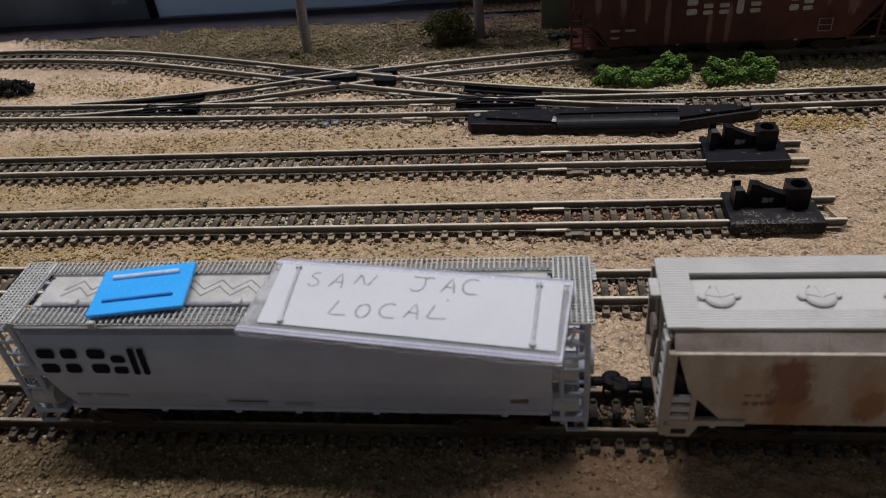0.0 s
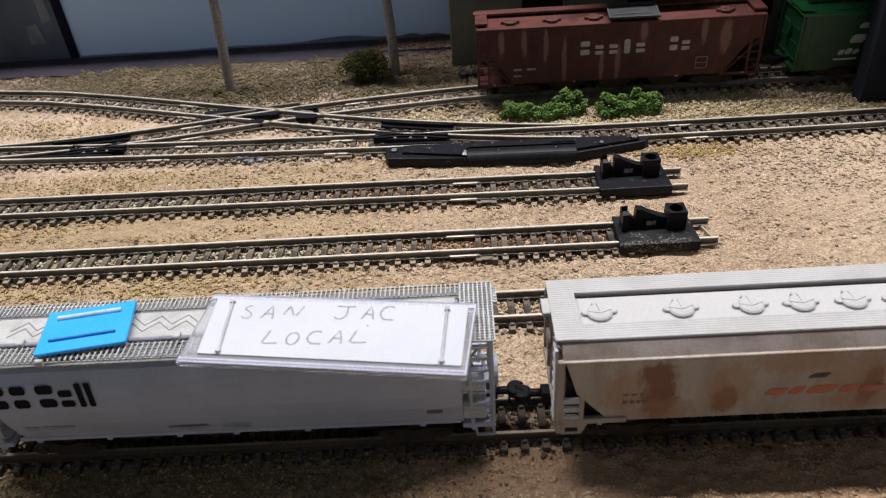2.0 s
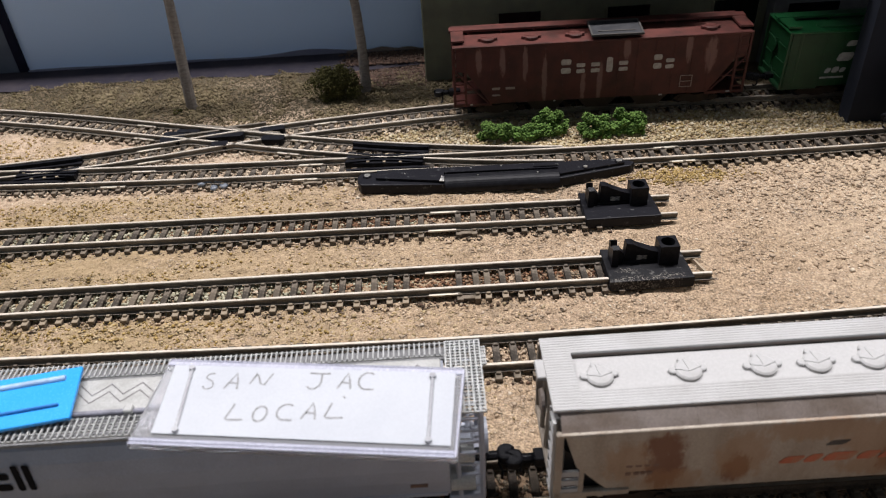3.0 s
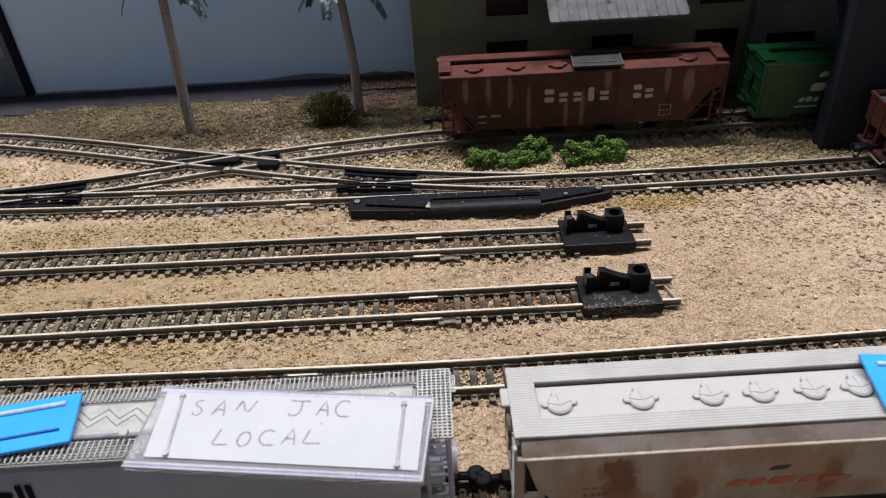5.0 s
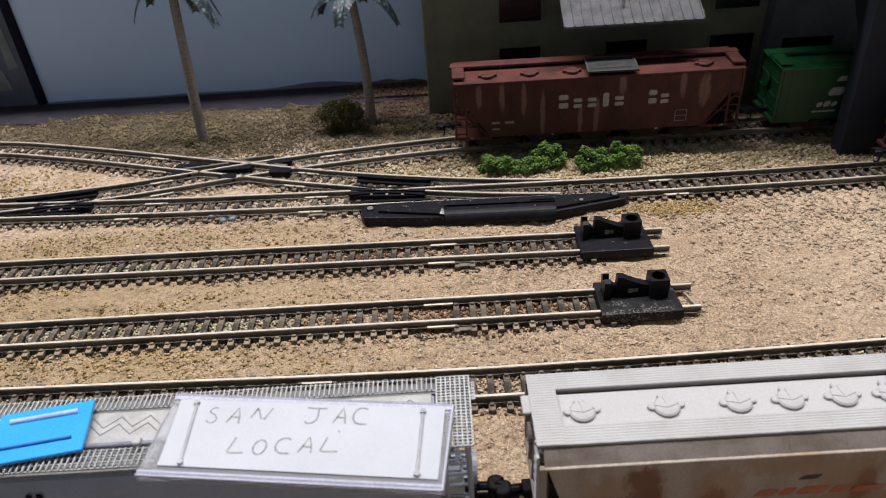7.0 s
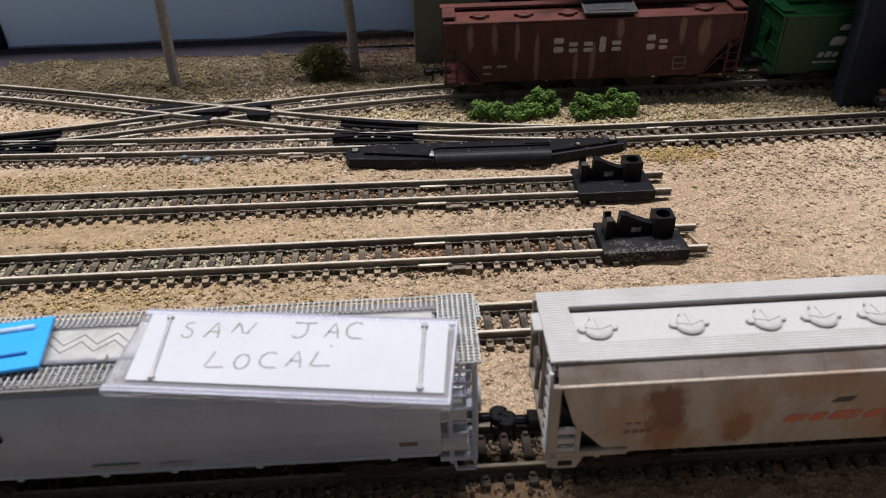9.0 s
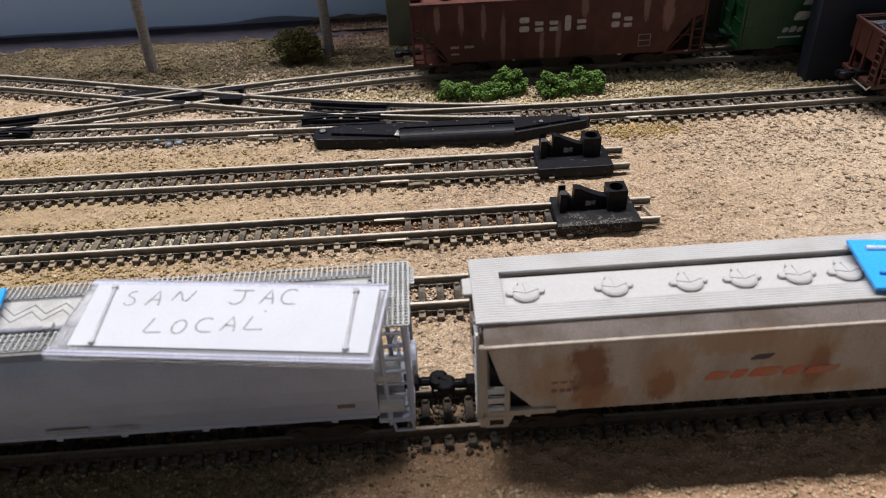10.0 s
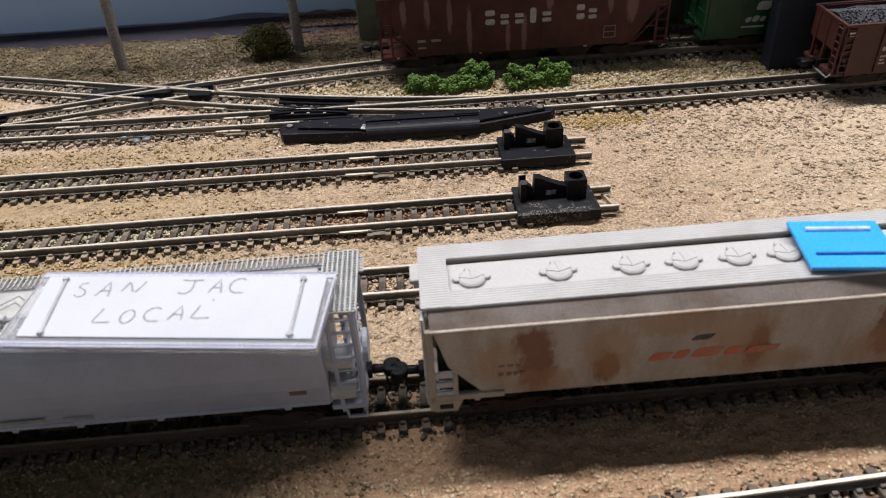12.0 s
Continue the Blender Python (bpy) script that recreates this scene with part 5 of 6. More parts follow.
def white_hopper():
    """Weathered white covered hopper; x from 0 at its left end to 110."""
    t = thing("covered_hopper_car", "weathered white covered hopper car with brown rust stains", "train car", 30.4, 84.0, 0.0, 0.35)
    L = 110.0
    # body below the shoulder
    half = [(8.9, 30.4), (11.0, 30.4), (11.45, 29.9), (11.5, 22.0), (11.3, 18.5), (10.9, 13.3), (10.2, 12.8)]
    ring = [(-a, b) for a, b in half[::-1]] + half
    bm = bmesh.new()

    def section(x, slope):
        return [(x + slope * max(0.0, (24.8 - b)) / 11.2, a, b) for a, b in ring]
    loft(bm, [section(1.8, 8.8), section(2.0, 8.8), section(20, 0), section(90, 0), section(L - 2.0, -8.8), section(L - 1.8, -8.8)])
    part("body", bm, M_WHITE_CAR, t)
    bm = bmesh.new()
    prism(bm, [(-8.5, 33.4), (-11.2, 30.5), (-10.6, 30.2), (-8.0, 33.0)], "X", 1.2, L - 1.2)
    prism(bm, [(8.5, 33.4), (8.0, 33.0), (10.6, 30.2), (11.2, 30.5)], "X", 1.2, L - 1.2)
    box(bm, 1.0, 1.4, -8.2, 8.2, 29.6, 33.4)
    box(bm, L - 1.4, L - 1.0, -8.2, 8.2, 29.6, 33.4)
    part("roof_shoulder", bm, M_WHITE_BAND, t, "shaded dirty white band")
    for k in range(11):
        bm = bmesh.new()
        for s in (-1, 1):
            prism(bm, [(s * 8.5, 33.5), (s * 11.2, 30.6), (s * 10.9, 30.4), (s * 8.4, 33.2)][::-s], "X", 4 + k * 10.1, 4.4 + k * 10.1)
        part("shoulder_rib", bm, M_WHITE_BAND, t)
    for s in (-1, 1):
        bm = bmesh.new()
        box(bm, 1.0, L - 1.0, s * 11.25 - 0.35, s * 11.25 + 0.35, 30.1, 30.65, 0.12)
        part("top_chord", bm, M_WHITE_CAR, t)
    # roof plate and ribbed walkways round it
    bm = bmesh.new()
    box(bm, 0.4, L - 0.4, -8.6, 8.6, 31.0, 31.6, 0.1)
    part("roof_plate", bm, M_WHITE_ROOF, t)

    def walkway(x0, x1, y0, y1, ribs, drop=0.0, name="walkway"):
        bm = bmesh.new()
        top = []
        for i in range(ribs):
            a, w = y0 + (y1 - y0) * i / ribs, (y1 - y0) / ribs
            top += [(a + 0.02, 33.8 - drop), (a + w * 0.16, 33.8 - drop), (a + w * 0.26, 33.86 - drop), (a + w * 0.92, 33.86 - drop)]
        prism(bm, [(y0, 33.35 - drop), (y0, 33.7 - drop)] + top + [(y1, 33.8 - drop), (y1, 33.35 - drop)], "X", x0, x1)
        part(name, bm, M_WHITE_ROOF, t, "ribbed white walkway")
    walkway(5.2, L - 5.2, -8.8, -4.4, 7, 0.15)
    walkway(5.2, L - 5.2, 4.5, 8.8, 7)
    walkway(0.0, 5.2, -8.8, 8.8, 27, 0.0, "end_walkway")
    walkway(L - 5.2, L, -8.8, 8.8, 27, 0.0, "end_walkway")
    # trough walls in the darker white, for the shade on them
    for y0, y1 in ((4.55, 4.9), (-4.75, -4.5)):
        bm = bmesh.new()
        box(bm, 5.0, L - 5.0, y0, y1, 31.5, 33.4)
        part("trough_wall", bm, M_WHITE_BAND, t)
    bm = bmesh.new()
    box(bm, -1.6, 0.1, -0.9, 3.6, 32.7, 33.7, 0.15)
    part("step_plate", bm, M_WHITE_ROOF, t)
    bm = bmesh.new()
    prism(bm, [(5.2, -4.4), (L - 5.2, -4.4), (L - 5.2, 4.3), (5.2, 4.3)], "Z", 31.5, 32.55)
    part("trough_floor", bm, M_TROUGH, t, "white trough floor dulled by dust")
    for x in (9.5, 25.2, 38.5, 48.1, 57.9, 66.8, 82, 97):
        roof_hatch(t, x, -0.7, 32.5, M_WHITE_ROOF, 0.6)
    # ends
    for s, base in ((-1, 0.0), (1, L)):
        def X(d):
            return base - s * d
        for y in (-11.0, 11.0):
            q = 1 if y > 0 else -1
            bm = bmesh.new()
            box(bm, min(X(0.2), X(1.6)), max(X(0.2), X(1.6)), y - 0.5, y + 0.5, 10.6, 30.6, 0.15)
            part("corner_post", bm, M_WHITE_CAR, t)
            bm = bmesh.new()
            box(bm, min(X(4.6), X(5.6)), max(X(4.6), X(5.6)), y - 0.4, y + 0.4, 13.0, 24.5, 0.15)
            part("side_post", bm, M_WHITE_CAR, t)
            bm = bmesh.new()
            box(bm, min(X(0.4), X(14)), max(X(0.4), X(14)), y - 0.5, y + 0.5, 13.2, 14.6, 0.15)
            part("side_sill", bm, M_WHITE_CAR, t)
            a, b = sorted((X(1.2), X(4.9)))
            ladder(t, a, b, y, 13.4, 20.6, 3, M_WHITE_ROOF, 0.6, thick=0.7)
            bm = bmesh.new()
            prism(bm, [(X(0.4), 13.2), (X(6.4), 13.2), (X(5.2), 10.4), (X(1.2), 10.4)], "Y", y - 0.45, y + 0.45)
            part("step_bracket", bm, M_WHITE_CAR, t)
            # thin black box on the bracket's face in place of a dark hole
            bm = bmesh.new()
            box(bm, min(X(2.0), X(4.5)), max(X(2.0), X(4.5)), y + q * 0.47 - 0.05, y + q * 0.47 + 0.05, 11.2, 12.4)
            part("step_opening_dark", bm, M_BLACK, t)
            bm = bmesh.new()
            prism(bm, [(X(1.4), 30.2), (X(1.4), 25.6), (X(11.5), 13.2), (X(9.6), 13.2), (X(4.2), 19.4), (X(1.4), 22.6)], "Y", y * 0.55 - 0.3, y * 0.55 + 0.3)
            part("slope_brace", bm, M_WHITE_BAND, t)
        # a black block stands for the shade under the sloped end
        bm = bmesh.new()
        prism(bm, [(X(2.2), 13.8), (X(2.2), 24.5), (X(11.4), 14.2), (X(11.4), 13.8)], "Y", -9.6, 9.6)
        part("slope_shade_block", bm, M_BLACK, t, "black block for the shade under the slope")
        end_ladder(t, X(0.0), -10.6, -7.0, 12, 33, 8, M_WHITE_ROOF)
        for y in (-5.0, 0.0, 5.0):
            bm = bmesh.new()
            tube(bm, [(X(0.6), y, 13), (X(1.0), y, 24), (X(0.5), y, 32.6)], 0.5, 6)
            part("end_post", bm, M_WHITE_CAR, t)
        bm = bmesh.new()
        box(bm, min(X(0.1), X(12)), max(X(0.1), X(12)), -10.6, 10.6, 12.3, 13.6, 0.2)
        part("end_platform", bm, M_WHITE_CAR, t)
        bm = bmesh.new()
        cyl(bm, X(0.3), 4.2, 22, 2.3, 0.7, "X", 16)
        part("brake_wheel", bm, M_WHITE_BAND, t)
        coupler(t, X(0.4), s, 10.4)
        truck(t, X(16))
        bm = bmesh.new()
        box(bm, min(X(8.5), X(9.5)), max(X(8.5), X(9.5)), -10.9, -9.9, 12.0, 13.3, 0.1)
        part("sill_tab", bm, M_WHITE_CAR, t)
    # side sill pieces and dark bays below
    for x in (28, 44, 60, 76):
        bm = bmesh.new()
        prism(bm, [(x - 7.5, 13.6), (x + 7.5, 13.6), (x + 4.5, 6.4), (x - 4.5, 6.4)], "Y", -5.0, 5.0)
        part("discharge_bay", bm, M_UNDER, t)
    bm = bmesh.new()
    box(bm, 4, L - 4, -1.8, 1.8, 9.0, 13.8, 0.2)
    part("centre_sill", bm, M_UNDER, t)
    # a dark block added in place of the shade below this car
    bm = bmesh.new()
    prism(bm, [(13, 13.7), (97, 13.7), (94, 8.0), (16, 8.0)], "Y", -4.4, 4.4)
    part("underside_shade_block", bm, M_UNDER, t)
    # lettering: faded orange blocks, dark chip above, brown bars
    block_lettering(t, [(3.6, 0.9, 0.7), (2.6, 1.0, 0.8), (5.2, 1.1, 0.8), (3.2, 1.0, 0.7), (5.6, 0.8, 0)], 39.6, 19.3, -11.5, M_RUST_ORANGE, 2.1, slant=1.3, hollow=False)
    block_lettering(t, [(3.4, 1.0, 0)], 46.9, 23.6, -11.5, mat_dark_bar, 1.3, slant=1.2, hollow=False)
    block_lettering(t, [(1.2, 1, 0.4), (1.2, 1, 0.4), (1.1, 1, 0.35), (1.2, 1, 0)], 12.8, 20.8, -11.45, M_BROWN_PRINT, 1.2, hollow=False)
    block_lettering(t, [(1.0, 1, 0.5), (1.0, 1, 0.2), (0.9, 1, 0.25), (1.0, 1, 0)], 12.8, 18.6, -11.45, M_BROWN_PRINT, 0.9, hollow=False)
    return t


white_hopper()


def bay_hopper(name, label, x, y, rz, L, paint, roof, print_m, lettering, hatches=(), full_ends=False):
    """A steel covered hopper with a flat roof, corner braces and round hatches; x from 0 to L."""
    t = thing(name, label, "train car", x, y, 0.0, rz, group="covered hoppers by the warehouse")
    bm = bmesh.new()
    # side profile with sloped lower ends

    def section(xx, zlow):
        return [(xx, -10.4, zlow), (xx, -10.4, 30.7), (xx, -10.0, 31.3), (xx, 10.0, 31.3), (xx, 10.4, 30.7), (xx, 10.4, zlow)]
    low = (9.6, 9.6) if full_ends else (22.5, 22.0)
    cut = 6.0 if full_ends else 13.5
    loft(bm, [section(1.4, low[0]), section(5.0, low[1]), section(cut, 9.6), section(L - cut, 9.6), section(L - 5.0, low[1]), section(L - 1.4, low[0])])
    part("body", bm, paint, t)
    for k in range(13):
        xx = 14.0 + k * (L - 28) / 12
        bm = bmesh.new()
        box(bm, xx - 0.3, xx + 0.3, -10.55, -10.35, 10, 30.8)
        part("side_rib", bm, paint, t)
    bm = bmesh.new()
    box(bm, 0.2, L - 0.2, -10.7, 10.7, 30.9, 31.7, 0.2)
    part("roof", bm, roof, t)
    bm = bmesh.new()
    box(bm, -0.6, L + 0.6, 1.0, 4.6, 32.6, 33.5, 0.1)
    for xx in range(6, int(L), 12):
        box(bm, xx, xx + 0.8, 1.4, 4.2, 31.6, 32.7)
    part("roof_walk", bm, roof, t)
    for end in (0, 1):
        bm = bmesh.new()
        a = 0 if end == 0 else L - 4.5
        box(bm, a, a + 4.5, -8.6, 1.0, 32.5, 33.3, 0.1)
        part("end_walk", bm, roof, t)
    if full_ends:
        # one long raised hatch with rounded ends
        bm = bmesh.new()
        prism(bm, [(14 + 3 * math.cos(a), -5.4 + 2.6 * math.sin(a)) for a in (radians(90 + 18 * i) for i in range(11))] + [(L - 14 + 3 * math.cos(a), -5.4 + 2.6 * math.sin(a)) for a in (radians(-90 + 18 * i) for i in range(11))], "Z", 31.6, 32.6)
        part("long_hatch", bm, roof, t)
    for xx in hatches:
        roof_hatch(t, xx, -5.8, 31.6, roof)
    for s, base in ((-1, 0.0), (1, L)):
        def X(d):
            return base - s * d
        for yy in (-10.2, 10.2):
            for d in (0.6, 4.6):
                bm = bmesh.new()
                box(bm, X(d) - 0.45, X(d) + 0.45, yy - 0.35, yy + 0.35, 8.8, 31.8, 0.1)
                part("corner_post", bm, paint, t)
            a, b = sorted((X(0.6), X(4.6)))
            ladder(t, a, b, yy, 9.5, 31, 7, paint)
            if full_ends:
                bm = bmesh.new()
                for zz in (13.0, 19.0, 25.0):
                    tube(bm, [(X(1.3), yy * 0.5 - 3.4, zz), (X(0.5), yy * 0.5 - 3.3, zz), (X(0.5), yy * 0.5 + 3.3, zz), (X(1.3), yy * 0.5 + 3.4, zz)], 0.25, 5)
                part("grab_iron", bm, paint, t)
                continue
            bm = bmesh.new()
            tube(bm, [(X(1.0), yy, 22.5), (X(12.5), yy, 10.2)], 0.4, 5)
            tube(bm, [(X(4.8), yy, 15.5), (X(9.2), yy, 15.5)], 0.35, 5)
            part("diagonal_brace", bm, paint, t)
        bm = bmesh.new()
        box(bm, min(X(0), X(14)), max(X(0), X(14)), -10.3, 10.3, 8.6, 9.8, 0.15)
        part("end_sill", bm, paint, t)
        if full_ends:
            bm = bmesh.new()
            cyl(bm, X(0.2), 2.4, 22.5, 2.8, 0.5, "X", 18)
            cyl(bm, X(0.8), 2.4, 22.5, 0.5, 1.4, "X", 8)
            part("brake_wheel", bm, paint, t)
            bm = bmesh.new()
            tube(bm, [(X(0.9), 2.4, 22.5), (X(0.9), 2.0, 14.0), (X(0.9), -1.0, 11.0)], 0.3, 5)
            part("brake_rod", bm, paint, t)
        coupler(t, X(0.6), s)
        truck(t, X(16))
    for xx in (L * 0.32, L * 0.5, L * 0.68):
        bm = bmesh.new()
        prism(bm, [(xx - 8, 9.8), (xx + 8, 9.8), (xx + 4, 5.0), (xx - 4, 5.0)], "Y", -8, 8)
        part("discharge_bay", bm, M_UNDER, t)
    bm = bmesh.new()
    box(bm, 4, L - 4, -1.8, 1.8, 8.4, 10.0, 0.2)
    part("centre_sill", bm, M_UNDER, t)
    lettering(t, print_m)
    return t


def red_lettering(t, m):
    block_lettering(t, [(4.0, 1.0, 1.5), (3.5, 0.7, 1.7), (3.6, 0.7, 1.9), (2.2, 0.95, 2.2), (3.7, 0.7, 8.6), (3.4, 1.0, 1.0), (3.4, 0.7, 0)], 38.8, 19.6, -10.72, m, 5.8)
    print_bars(t, [(14.0, 15.0, 3.0, 0.9), (19.0, 15.0, 3.4, 0.9), (14.0, 12.6, 3.0, 0.6)], -10.72, M_DULL_PRINT)
    print_bars(t, [(82, 12.2, 0.25, 4.4), (86.2, 12.2, 0.25, 4.4), (82, 12.2, 4.4, 0.25), (82, 14.3, 4.4, 0.25), (82, 16.5, 4.4, 0.25)], -10.72, M_DULL_PRINT)
    print_bars(t, [(6, 9.4, 1.0, 0.5), (75, 9.4, 1.2, 0.5), (99.5, 9.4, 1.2, 0.5), (36.5, 9.4, 0.8, 0.4)], -10.75, M_WHITE_PRINT)


def green_lettering(t, m):
    block_lettering(t, [(2.0, 1.0, 0.5), (2.4, 1.2, 0.4), (2.0, 1.0, 0)], 15.2, 15.0, -10.72, m, 2.0, slant=0.6, hollow=False)
    block_lettering(t, [(5.4, 1.0, 0)], 18.4, 19.6, -10.72, m, 3.4, slant=1.0, hollow=False)
    block_lettering(t, [(3.6, 1.0, 0)], 20.6, 25.4, -10.72, m, 2.2, slant=1.0, hollow=False)
    print_bars(t, [(14.2, 12.8, 8.5, 0.7)], -10.72, m)


red = bay_hopper("steel_hopper_car", "brown-red covered hopper car with white lettering and pale streaks", 20.4, 253.4, -0.7, 106.0, M_RED_CAR, M_RED_ROOF, M_WHITE_PRINT, red_lettering, (13, 28.5, 44, 60, 92))
green = bay_hopper("steel_hopper_car", "bright green covered hopper car with white emblem beside the warehouse", 139.5, 252.4, -0.6, 106.0, M_GREEN_SHADED, M_GREEN_LIT, M_EMBLEM, green_lettering, full_ends=True)
green.scale = (1.0, 0.96, 0.94)


def gondola():
    t = thing("open_hopper_car", "oxide-red open hopper car heaped with grey stone on the main track", "train car", 169.8, 213.0, 0.0, 0.6)
    L = 84.0
    bm = bmesh.new()
    for s in (-1, 1):
        prism(bm, [(5.0, 8.8), (L - 5.0, 8.8), (L - 0.3, 16.5), (L - 0.3, 25.8), (0.3, 25.8), (0.3, 16.5)], "Y", s * 9.6 - 0.4, s * 9.6 + 0.4)
    prism(bm, [(0.3, 16), (1.2, 16), (1.2, 25.8), (0.3, 25.8)], "Y", -9.6, 9.6)
    prism(bm, [(L - 1.2, 16), (L - 0.3, 16), (L - 0.3, 25.8), (L - 1.2, 25.8)], "Y", -9.6, 9.6)
    prism(bm, [(1.0, 16.4), (14, 8.8), (14.6, 9.4), (1.6, 17.2)], "Y", -9.5, 9.5)
    part("body", bm, M_GONDOLA, t)
    for s in (-1, 1):
        bm = bmesh.new()
        box(bm, 0, L, s * 10.2 - 0.5, s * 10.2 + 0.5, 25.2, 26.3, 0.15)
        part("top_rail", bm, M_GONDOLA, t)
        for k in range(9):
            x = 4 + k * 9.5
            bm = bmesh.new()
            box(bm, x - 0.5, x + 0.5, s * 10.1 - 0.45, s * 10.1 + 0.45, 9.2, 25.6, 0.1)
            part("side_stake", bm, M_GONDOLA, t)
    bm = bmesh.new()
    box(bm, 0, 1.0, -10, 10, 25.2, 26.3, 0.15)
    part("end_rail", bm, M_GONDOLA, t)
    for y in (-6.5, 0, 6.5):
        bm = bmesh.new()
        prism(bm, [(-0.2, 10), (0.9, 10), (0.9, 25.4), (0.1, 25.4)], "Y", y - 0.5, y + 0.5)
        part("end_post", bm, M_GONDOLA, t)
    end_ladder(t, -0.4, -9.8, -6.8, 9, 25.5, 7, M_GONDOLA)
    ladder(t, 0.8, 3.6, -10.5, 9, 25.5, 7, M_GONDOLA)
    bm = bmesh.new()
    box(bm, -0.6, 9, -9.8, 9.8, 8.4, 9.8, 0.15)
    part("end_sill", bm, M_GONDOLA, t)
    bm = bmesh.new()
    tube(bm, [(-0.6, -9.5, 9.4), (-1.6, -9.0, 8.2), (-1.6, 0, 8.2), (-0.8, 0.5, 9)], 0.3, 5)
    part("cut_lever", bm, M_STEEL_DOT, t)
    coupler(t, 0.2, -1)
    coupler(t, L, 1)
    truck(t, 13)
    truck(t, L - 13)
    bm = bmesh.new()
    box(bm, 3, L - 3, -9.0, 9.0, 20, 24.2)
    part("load_bed", bm, M_BLACK, t)
    g = np.random.default_rng(77)
    n = 6500
    x, y = 1.8 + (L - 3.6) * g.random(n), -8.8 + 17.6 * g.random(n)
    h = 24.1 + 2.4 * np.clip(1 - np.abs(y) / 9.2, 0, 1) + 0.8 * value_noise(x / 7, y / 5, 8)
    stones("stone_load", x, y, h, 0.22 + 0.28 * g.random(n) ** 2, M_COAL, "heaped grey crushed stone", "", seed=31, parent=t)
    block_lettering(t, [(2.6, 1.0, 1.6), (2.6, 1.0, 1.6), (2.6, 1.0, 0)], 15.8, 19.4, -10.1, M_WHITE_PRINT, 3.4)
    print_bars(t, [(13.5, 16.6, 3.2, 1.3), (18.0, 16.6, 5.0, 1.3), (13.0, 14.4, 3.0, 0.6), (17.4, 14.4, 4.4, 0.6), (13.0, 13.2, 2.6, 0.6), (17.4, 13.2, 4.6, 0.6), (13.0, 12.0, 3.2, 0.6), (17.4, 12.0, 4.0, 0.6)], -10.1, M_WHITE_PRINT)
    print_bars(t, [(1.4, 23.2, 2.2, 0.6), (1.6, 22.2, 2.4, 0.5)], -10.6, M_WHITE_PRINT)


gondola()


# ---- tags and the label lying on the cars ----
def blue_tag(x, y, z, rz, w, d, label, rx=0.0, ry=0.0):
    t = thing("blue_tag", label, "tag", x, y, z, rz, group="blue tags", rx=rx, ry=ry)
    bm = bmesh.new()
    box(bm, -w / 2, w / 2, -d / 2, d / 2, 0, 0.8, 0.12)
    part("plate", bm, M_BLUE, t)
    bm = bmesh.new()
    tube(bm, [(-w * 0.36, d * 0.29, 0.95), (w * 0.36, d * 0.29, 0.95)], 0.55, 16)
    part("rib", bm, M_BLUE_GLINT, t, "glossy rounded rib with a painted pale glint")
    bm = bmesh.new()
    box(bm, -w * 0.38, w * 0.36, -d * 0.23 - 0.28, -d * 0.23 + 0.28, 0.7, 1.25, 0.12)
    part("rib", bm, M_BLUE_SHADED, t)
    return t


blue_tag(-61.9, 84.2, 33.9, 9.5, 17.4, 12.6, "bright blue plastic tag with two ribs on the grey car's roof")
blue_tag(106.6, 82.4, 34.4, -6.5, 15.8, 13.8, "bright blue plastic tag with two ribs on the white car's hatches")


def stroke(bm, pts, w=0.55, z=0.0):
    """A flat pen stroke along points of (x, y)."""
    n = len(pts)
    lo, hi = [], []
    for i, (x, y) in enumerate(pts):
        ax, ay = pts[max(i - 1, 0)]
        bx, by = pts[min(i + 1, n - 1)]
        l = math.hypot(bx - ax, by - ay) or 1.0
        nx, ny = -(by - ay) / l * w / 2, (bx - ax) / l * w / 2
        lo.append((x - nx, y - ny))
        hi.append((x + nx, y + ny))
    ring = lo + hi[::-1]
    a = [bm.verts.new((x, y, z)) for x, y in ring]
    b = [bm.verts.new((x, y, z + 0.03)) for x, y in ring]
    m = len(ring)
    for i in range(n - 1):
        j = m - 1 - i
        bm.faces.new((b[i], b[i + 1], b[j - 1], b[j]))
    for i in range(m):
        bm.faces.new((a[i], a[(i + 1) % m], b[(i + 1) % m], b[i]))


def arc(cx, cy, rx, ry, a0, a1, n=10):
    return [(cx + rx * math.cos(radians(a0 + (a1 - a0) * i / n)), cy + ry * math.sin(radians(a0 + (a1 - a0) * i / n))) for i in range(n + 1)]


# hand-drawn capitals, in a unit square
GLYPHS = {
    "S": [arc(0.55, 0.76, 0.38, 0.22, 60, 200, 8) + [(0.75, 0.5), (0.92, 0.32)] + arc(0.55, 0.22, 0.38, 0.2, 10, -170, 8)],
    "A": [[(0.0, 0.0), (0.28, 0.5), (0.55, 1.0), (0.8, 0.5), (0.95, -0.02)], [(0.2, 0.38), (0.8, 0.36)]],
    "N": [[(0.0, 0.2), (0.2, 0.95), (0.3, 0.8), (0.55, 0.2), (0.75, 0.15), (1.0, 1.0)]],
    "J": [[(-0.1, 1.0), (0.5, 0.98), (1.1, 1.0)], [(0.62, 0.98), (0.68, 0.5), (0.62, 0.2), (0.4, 0.02), (0.1, 0.02), (-0.05, 0.15)]],
    "C": [arc(0.6, 0.5, 0.55, 0.5, 55, 280, 12) + [(1.1, 0.02)]],
    "L": [[(0.25, 1.0), (0.12, 0.5), (0.0, 0.1), (0.2, 0.02), (0.6, 0.05), (1.05, 0.08)]],
    "O": [arc(0.5, 0.48, 0.5, 0.48, 60, 425, 16)],
}


